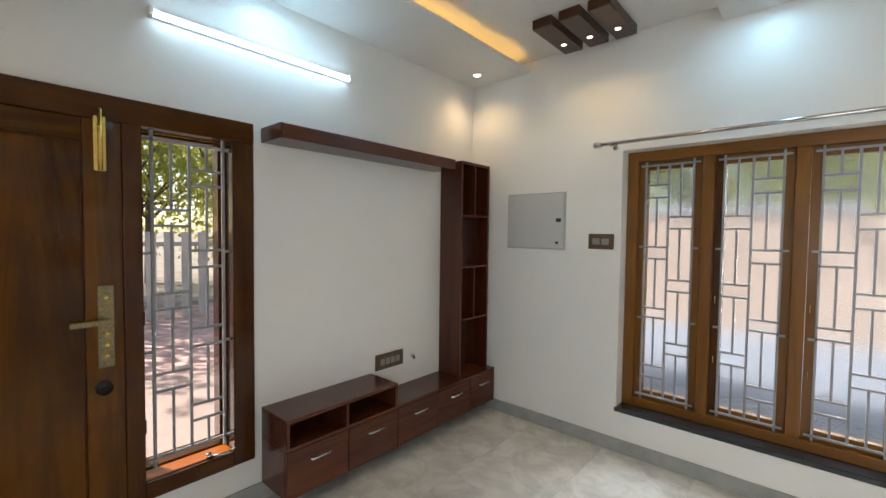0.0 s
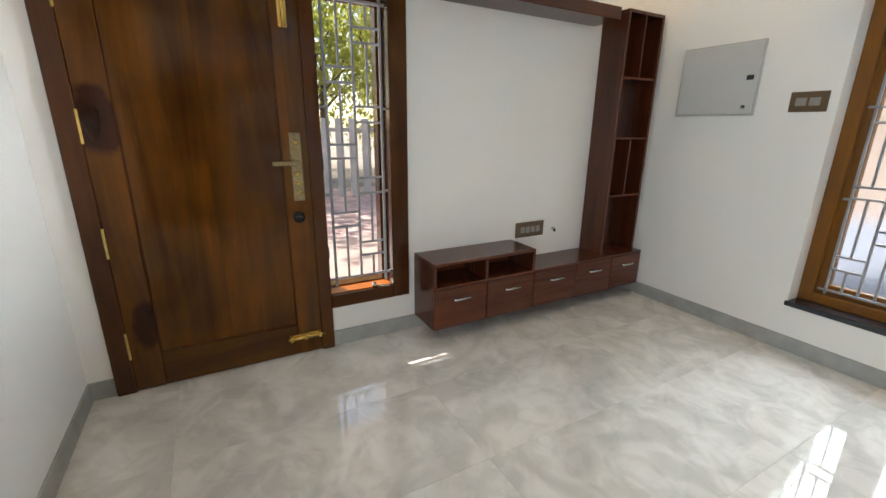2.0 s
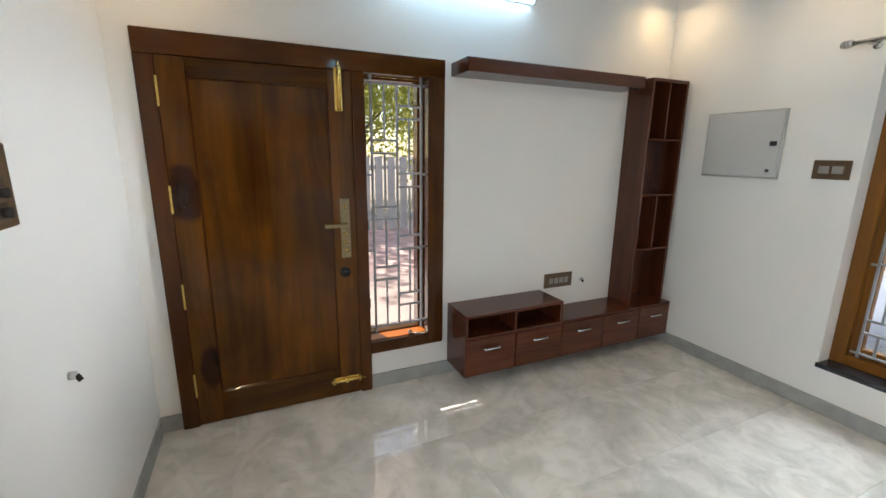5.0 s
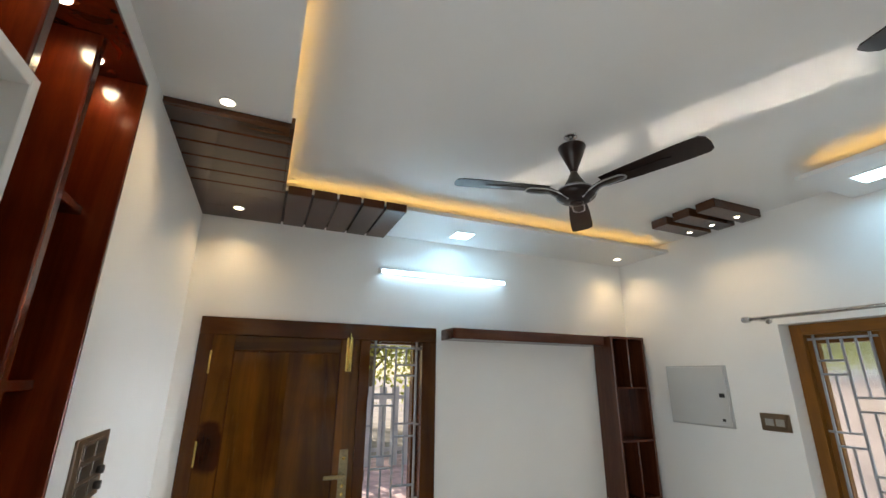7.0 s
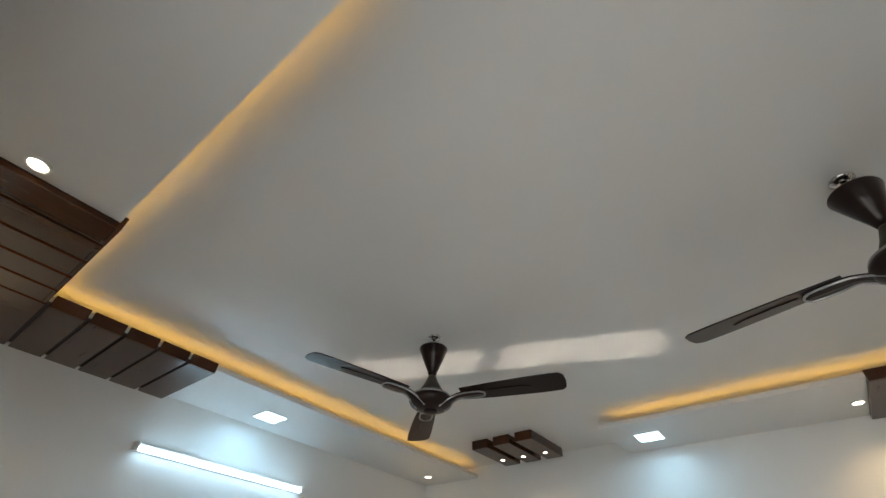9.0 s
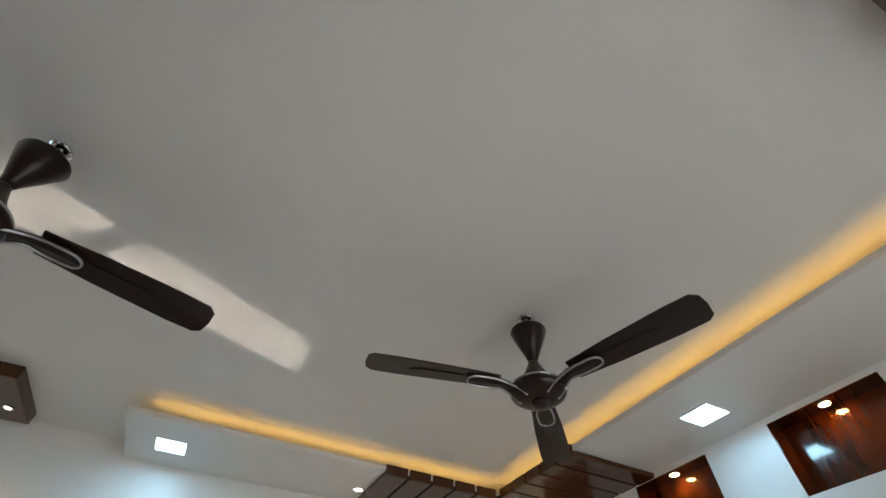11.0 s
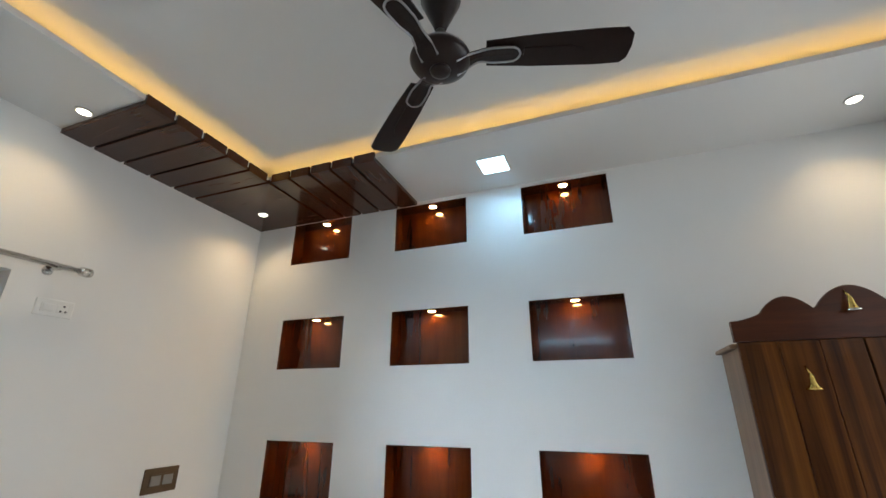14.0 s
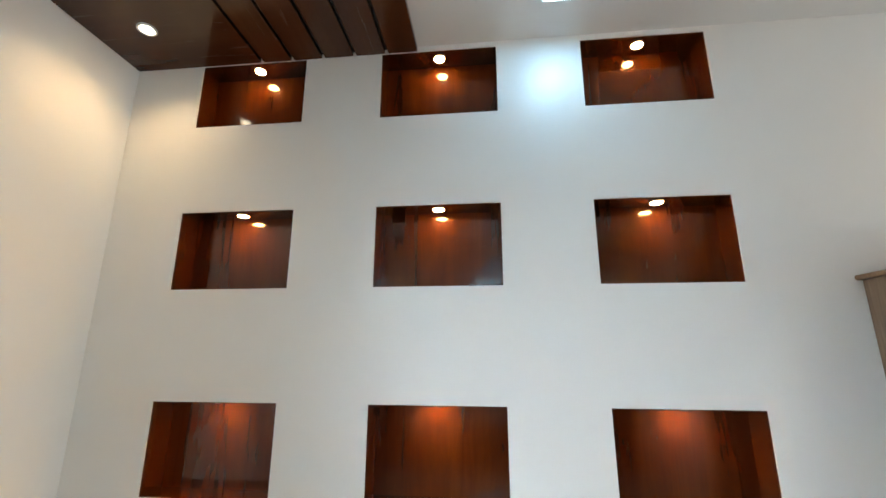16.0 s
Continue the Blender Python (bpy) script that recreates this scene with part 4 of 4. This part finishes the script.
def shrine():
    x, y0, y1, z = 4.41, 0.28, 1.085, 1.885
    s = thing("shrine_cupboard", 4.55, 0.64, 0.0, "teak shrine cupboard with a scalloped crest and brass bells", "cupboard")
    part("side_panel", box(x + 0.022, EAST - 0.001, y1 - 0.02, y1, 0.08, z - 0.02, 0.002), SHRINE_SIDE, s, "pale brown veneer side")
    part("side_panel", box(x + 0.022, EAST - 0.001, y0, y0 + 0.02, 0.08, z - 0.02, 0.002), SHRINE_SIDE, s)
    part("plinth", box(x + 0.04, EAST - 0.001, y0 + 0.01, y1 - 0.01, 0.0, 0.08), SHRINE_Y, s)
    part("top_board", box(x + 0.0225, EAST - 0.001, y0 - 0.02, y1 + 0.025, z - 0.02, z - 0.003, 0.004), SHRINE_SIDE, s)
    part("floor_board", box(x + 0.022, EAST - 0.001, y0 + 0.02, y1 - 0.02, 0.08, 0.10), SHRINE_Y, s)
    c = (y0 + y1) / 2
    for a, b in ((y0, c - 0.002), (c + 0.002, y1)):
        door = part("door", box(x + 0.004, x + 0.021, a, b, 0.085, z + 0.0005, 0.001), SHRINE_Z, s, "striped teak plank door")
        w = (b - a) / 3
        for k in range(3):
            part("plank", box(x, x + 0.006, a + k * w + 0.0015, a + (k + 1) * w - 0.0015, 0.09, z - 0.001, 0.0015), SHRINE_Z, door)
    # the crest: a rail that rises in three scallops
    def hump(v, a, b, rise):
        return rise * math.sin(math.pi * (v - a) / (b - a)) ** 0.7 if a < v < b else 0.0

    bm = bmesh.new()
    rows = []
    lo, hi, steps = y0 - 0.01, y1 + 0.01, 60
    mid = (lo + hi) / 2
    for k in range(steps + 1):
        v = lo + (hi - lo) * k / steps
        off = abs(v - mid)
        h = 0.085 + max(hump(off, -0.13, 0.13, 0.118), hump(off, 0.105, 0.315, 0.090), 0.035 * max(0.0, 1 - max(0.0, off - 0.28) / 0.12) ** 1.5)
        rows.append([bm.verts.new((xx, v, zz)) for xx, zz in ((x - 0.006, z + 0.001), (x - 0.006, z + h - 0.004), (x - 0.002, z + h), (x + 0.018, z + h), (x + 0.022, z + h - 0.004), (x + 0.022, z + 0.001))])
    for a, b in zip(rows, rows[1:]):
        for k in range(6):
            j = (k + 1) % 6
            bm.faces.new((a[k], a[j], b[j], b[k]))
    bm.faces.new(rows[0])
    bm.faces.new(rows[-1])
    part("crest", bm, SHRINE_Y, s, "dark carved crest with three scallops")
    for yy, zz, rim in ((0.697, z + 0.10, CHROME), (0.886, z - 0.18, BRASS), (0.479, z - 0.18, BRASS)):
        bell = part("bell", lathe([(0.021, 0.0), (0.019, 0.005), (0.012, 0.020), (0.009, 0.042), (0.004, 0.055)], (x - 0.030, yy, zz), 20), BRASS, s, "small brass bell", True)
        part("bell_rim", lathe([(0.019, 0.004), (0.026, 0.002), (0.026, -0.004), (0.017, -0.006)], (x - 0.030, yy, zz), 20), rim, bell, "pale silver rim" if rim == CHROME else "", True)
        part("bell_stem", cyl((x - 0.030, yy, zz + 0.05), (x - 0.002, yy, zz + 0.082), 0.004), BRASS, bell, smooth=True)


shrine()

# ---------------------------------------------------------------- wooden display recess (south wall)


def recess():
    x0, x1, top = REC
    yb = -0.20
    r = thing("display_recess", 3.1, 0.0, 0.0, "built-in display recess lined with glossy red-brown timber and upright fins", "built-in shelf")
    end = 2.32
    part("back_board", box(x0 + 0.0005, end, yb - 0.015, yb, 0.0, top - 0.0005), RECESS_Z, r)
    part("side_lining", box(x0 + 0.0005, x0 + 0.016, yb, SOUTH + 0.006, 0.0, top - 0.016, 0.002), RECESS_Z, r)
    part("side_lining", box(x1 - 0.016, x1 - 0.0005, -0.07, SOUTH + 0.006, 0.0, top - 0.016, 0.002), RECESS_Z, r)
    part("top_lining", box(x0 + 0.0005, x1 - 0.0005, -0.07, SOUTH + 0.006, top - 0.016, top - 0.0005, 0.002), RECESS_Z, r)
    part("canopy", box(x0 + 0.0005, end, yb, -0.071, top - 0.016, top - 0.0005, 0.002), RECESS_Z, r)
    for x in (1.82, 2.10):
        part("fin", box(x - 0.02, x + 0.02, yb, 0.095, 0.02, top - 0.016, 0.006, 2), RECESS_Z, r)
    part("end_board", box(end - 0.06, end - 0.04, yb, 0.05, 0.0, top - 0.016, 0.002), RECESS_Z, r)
    for a, b, levels in ((x0 + 0.016, 1.80, (0.95, 1.80, 2.33)), (1.84, 2.08, (0.95, 1.80))):
        for z in levels:
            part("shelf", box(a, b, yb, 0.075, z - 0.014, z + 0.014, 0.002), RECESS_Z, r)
    for x in (1.70, 1.96, 2.21):
        part("lamp_lens", cyl((x, 0.03, top - 0.017), (x, 0.03, top - 0.020), 0.026, segments=20), SPOT_LIGHT, r)
        spot_lamp("recess_lamp", (x, 0.03, top - 0.03), (x, 0.03, 0), RECESS_WATTS, WARM, 150.0, 0.6, 0.02)
    for x in (3.0, 4.3):
        part("lamp_lens", cyl((x, 0.03, top - 0.017), (x, 0.03, top - 0.020), 0.026, segments=20), SPOT_LIGHT, r)
    w = thing("white_cubby", 2.5, 0.0, 1.95, "white painted open cubby shelf in the wooden recess", "shelf")
    a, b, z0, z1, ya, yc = 2.195, 2.66, 1.98, 2.42, yb + 0.001, SOUTH + 0.01
    part("side_board", box(a, a + 0.03, ya, yc, z0, z1, 0.002), WHITE_PLASTIC, w)
    part("side_board", box(b - 0.03, b, ya, yc, z0, z1, 0.002), WHITE_PLASTIC, w)
    part("top_board", box(a + 0.03, b - 0.03, ya, yc, z1 - 0.03, z1, 0.002), WHITE_PLASTIC, w)
    part("bottom_board", box(a + 0.03, b - 0.03, ya, yc, z0, z0 + 0.03, 0.002), WHITE_PLASTIC, w)
    part("back_board", box(a + 0.03, b - 0.03, ya, ya + 0.012, z0 + 0.03, z1 - 0.03), WHITE_PLASTIC, w)


recess()

# ---------------------------------------------------------------- outside
PAVER = plain("red_paver", (0.58, 0.38, 0.32), 0.8, vary=0.35, scale=3.0, relief=0.3)
CONCRETE = plain("pale_concrete", (0.38, 0.38, 0.40), 0.85, vary=0.15, scale=2.0, relief=0.3)
PORCH = plain("pinkish_porch_tile", (0.42, 0.31, 0.27), 0.5, vary=0.12, scale=2.0)
PEACH = plain("peach_wall_paint", (0.48, 0.385, 0.345), 0.8, vary=0.08, scale=2.0, relief=0.2)
# bluish shade low on the wall is put into this colour; coping shares it
PALE = plain("pale_wall_shade_blue", (0.41, 0.45, 0.56), 0.8, vary=0.06, scale=2.0, relief=0.2)
FENCE = plain("grey_white_fence_paint", (0.46, 0.44, 0.42), 0.7, vary=0.15, scale=3.0, relief=0.2)
EARTH = plain("dry_earth", (0.30, 0.24, 0.18), 0.95, vary=0.3, scale=0.8, relief=0.4, relief_scale=30.0)
BARK = plain("bark", (0.12, 0.085, 0.06), 0.9, vary=0.4, scale=12.0, relief=0.6, relief_scale=40.0)
LEAF = leafy("leaves", (0.14, 0.20, 0.03), (0.42, 0.42, 0.08))

setting("ground", box(-400, 400, -400, 400, -0.5, -0.30), EARTH, "dry earth ground round the house", "ground")
setting("pavement", box(-9.0, -2.9, -6.0, 9.0, -0.30, -0.26), PAVER, "red concrete paving of the front yard", "pavement")
setting("porch_floor", box(-2.9, -0.23, -2.0, 5.0, -0.30, -0.04), PORCH, "pale porch floor before the door", "floor")
setting("porch_roof", box(-2.90, -0.23, -2.0, 4.6, 3.04, 3.20), WALL, "white porch slab over the entrance", "roof")
setting("house_roof", box(-0.4, EAST + 0.7, -1.7, NORTH + 0.5, TOP + 0.1, TOP + 0.25), WALL, "white concrete roof slab", "roof")
setting("side_yard", box(-2.9, 12.0, NORTH + 0.23, 6.4, -0.30, -0.22), CONCRETE, "pale concrete side yard", "pavement")


def yard_wall():
    w = thing("compound_wall", 2.0, 6.5, -0.3, "peach compound wall with a pale plinth band", "wall")
    part("wall", box(-3.0, 12.0, 6.4, 6.55, 0.55, 1.85, 0.01), PEACH, w)
    part("plinth", box(-3.0, 12.0, 6.36, 6.55, -0.30, 0.55, 0.01), PALE, w, "pale plinth band with bluish shade put into its colour")
    part("coping", box(-3.0, 12.0, 6.36, 6.59, 1.85, 1.92, 0.01), PALE, w)


yard_wall()


def fence():
    f = thing("front_fence", -7.6, 1.5, -0.26, "white painted front fence of upright pales", "fence")
    for k in range(36):
        y = -4.5 + 0.32 * k
        part("pale", box(-7.62, -7.56, y, y + 0.18, -0.26, 1.55, 0.01), FENCE, f)
    for z in (0.05, 1.25):
        part("fence_rail", box(-7.68, -7.62, -4.6, 7.2, z, z + 0.09, 0.01), FENCE, f)


fence()


def tree(x, y, height, spread, seed, count):
    rng = random.Random(seed)
    t = thing("tree", x, y, -0.3, "leafy green garden tree beyond the yard", "tree", "garden trees")
    bm = bmesh.new()
    add_cyl(bm, (x, y, -0.3), (x + 0.1, y, height * 0.5), 0.16, 0.09, 10)
    tips = []
    for k in range(9):
        a = 2 * math.pi * k / 9 + rng.uniform(-0.3, 0.3)
        tip = (x + math.cos(a) * spread * rng.uniform(0.5, 0.9), y + math.sin(a) * spread * rng.uniform(0.5, 0.9), height * rng.uniform(0.4, 0.95))
        add_cyl(bm, (x + 0.08, y, height * rng.uniform(0.25, 0.48)), tip, 0.06, 0.02, 6)
        tips.append(tip)
    part("trunk", bm, BARK, t)
    verts, faces = [], []
    for n in range(count):
        c = tips[n % len(tips)]
        g = [rng.gauss(0, s) for s in (spread * 0.30, spread * 0.30, height * 0.16)]
        p = Vector((c[0] + g[0], c[1] + g[1], max(0.6, c[2] + g[2])))
        turn = Euler((rng.uniform(0, 6.3), rng.uniform(0, 6.3), rng.uniform(0, 6.3))).to_matrix()
        s = rng.uniform(0.07, 0.15)
        base = len(verts)
        for a, b in ((-1, 0), (0, 0.45), (1, 0), (0, -0.45)):
            verts.append(p + turn @ Vector((a * s, b * s, 0.15 * s * abs(a))))
        faces.append((base, base + 1, base + 2, base + 3))
    me = bpy.data.meshes.new("crown")
    me.from_pydata([tuple(v) for v in verts], [], faces)
    me.materials.append(LEAF)
    ob = new("crown", me)
    ob.parent = t
    ob.matrix_parent_inverse = Matrix.Translation(t.location).inverted()


for n, (x, y, h, s) in enumerate(((-9.6, 1.2, 5.5, 2.0), (-12.0, 3.3, 5.0, 2.2), (-12.6, 7.0, 6.0, 2.4), (-15.0, 5.0, 7.0, 3.0), (-14.5, 8.8, 7.0, 3.0), (-15.5, 2.0, 7.0, 3.0), (-10.2, -1.5, 5.6, 2.1), (1.2, 8.3, 4.6, 1.9), (3.6, 8.6, 4.8, 2.0), (6.0, 8.3, 4.6, 1.9), (-1.2, 8.6, 5.0, 2.0))):
    tree(x, y, h, s, 40 + n, 2600 if x > -14 else 5200)

# lamp stands in for sun off the polished porch floor, through sidelight to ceiling
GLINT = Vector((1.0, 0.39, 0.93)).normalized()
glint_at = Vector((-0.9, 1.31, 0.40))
area_lamp("sun_reflection_stand_in", glint_at, glint_at + GLINT, GLINT_WATTS, (1.0, 0.86, 0.72), 0.6, 1.8, 0.12)

# ---------------------------------------------------------------- floor tiles


def tiles():
    rug = setting("floor", box(0.002, EAST - 0.002, SOUTH + 0.002, NORTH - 0.002, -0.004, -0.002), GROUT, "polished light grey marble-look tile floor", "floor")
    xs = [0.0] + [0.69 + 0.6 * k for k in range(7)]
    xs[-1] = EAST
    ys = [-0.2, 0.55, 1.75, 2.95, 4.0]
    shared = {}
    for a, b in zip(xs, xs[1:]):
        for c, d in zip(ys, ys[1:]):
            key = (round(b - a, 4), round(d - c, 4))
            if key not in shared:
                bm = box(-(b - a) / 2 + 0.0004, (b - a) / 2 - 0.0004, -(d - c) / 2 + 0.0004, (d - c) / 2 - 0.0004, -0.002, 0.0, 0.0006)
                me = bpy.data.meshes.new("tile")
                bm.to_mesh(me)
                bm.free()
                me.materials.append(TILE)
                shared[key] = me
            ob = new("tile", shared[key])
            ob.parent = rug
            ob.location = ((a + b) / 2, (c + d) / 2, 0.0)


tiles()
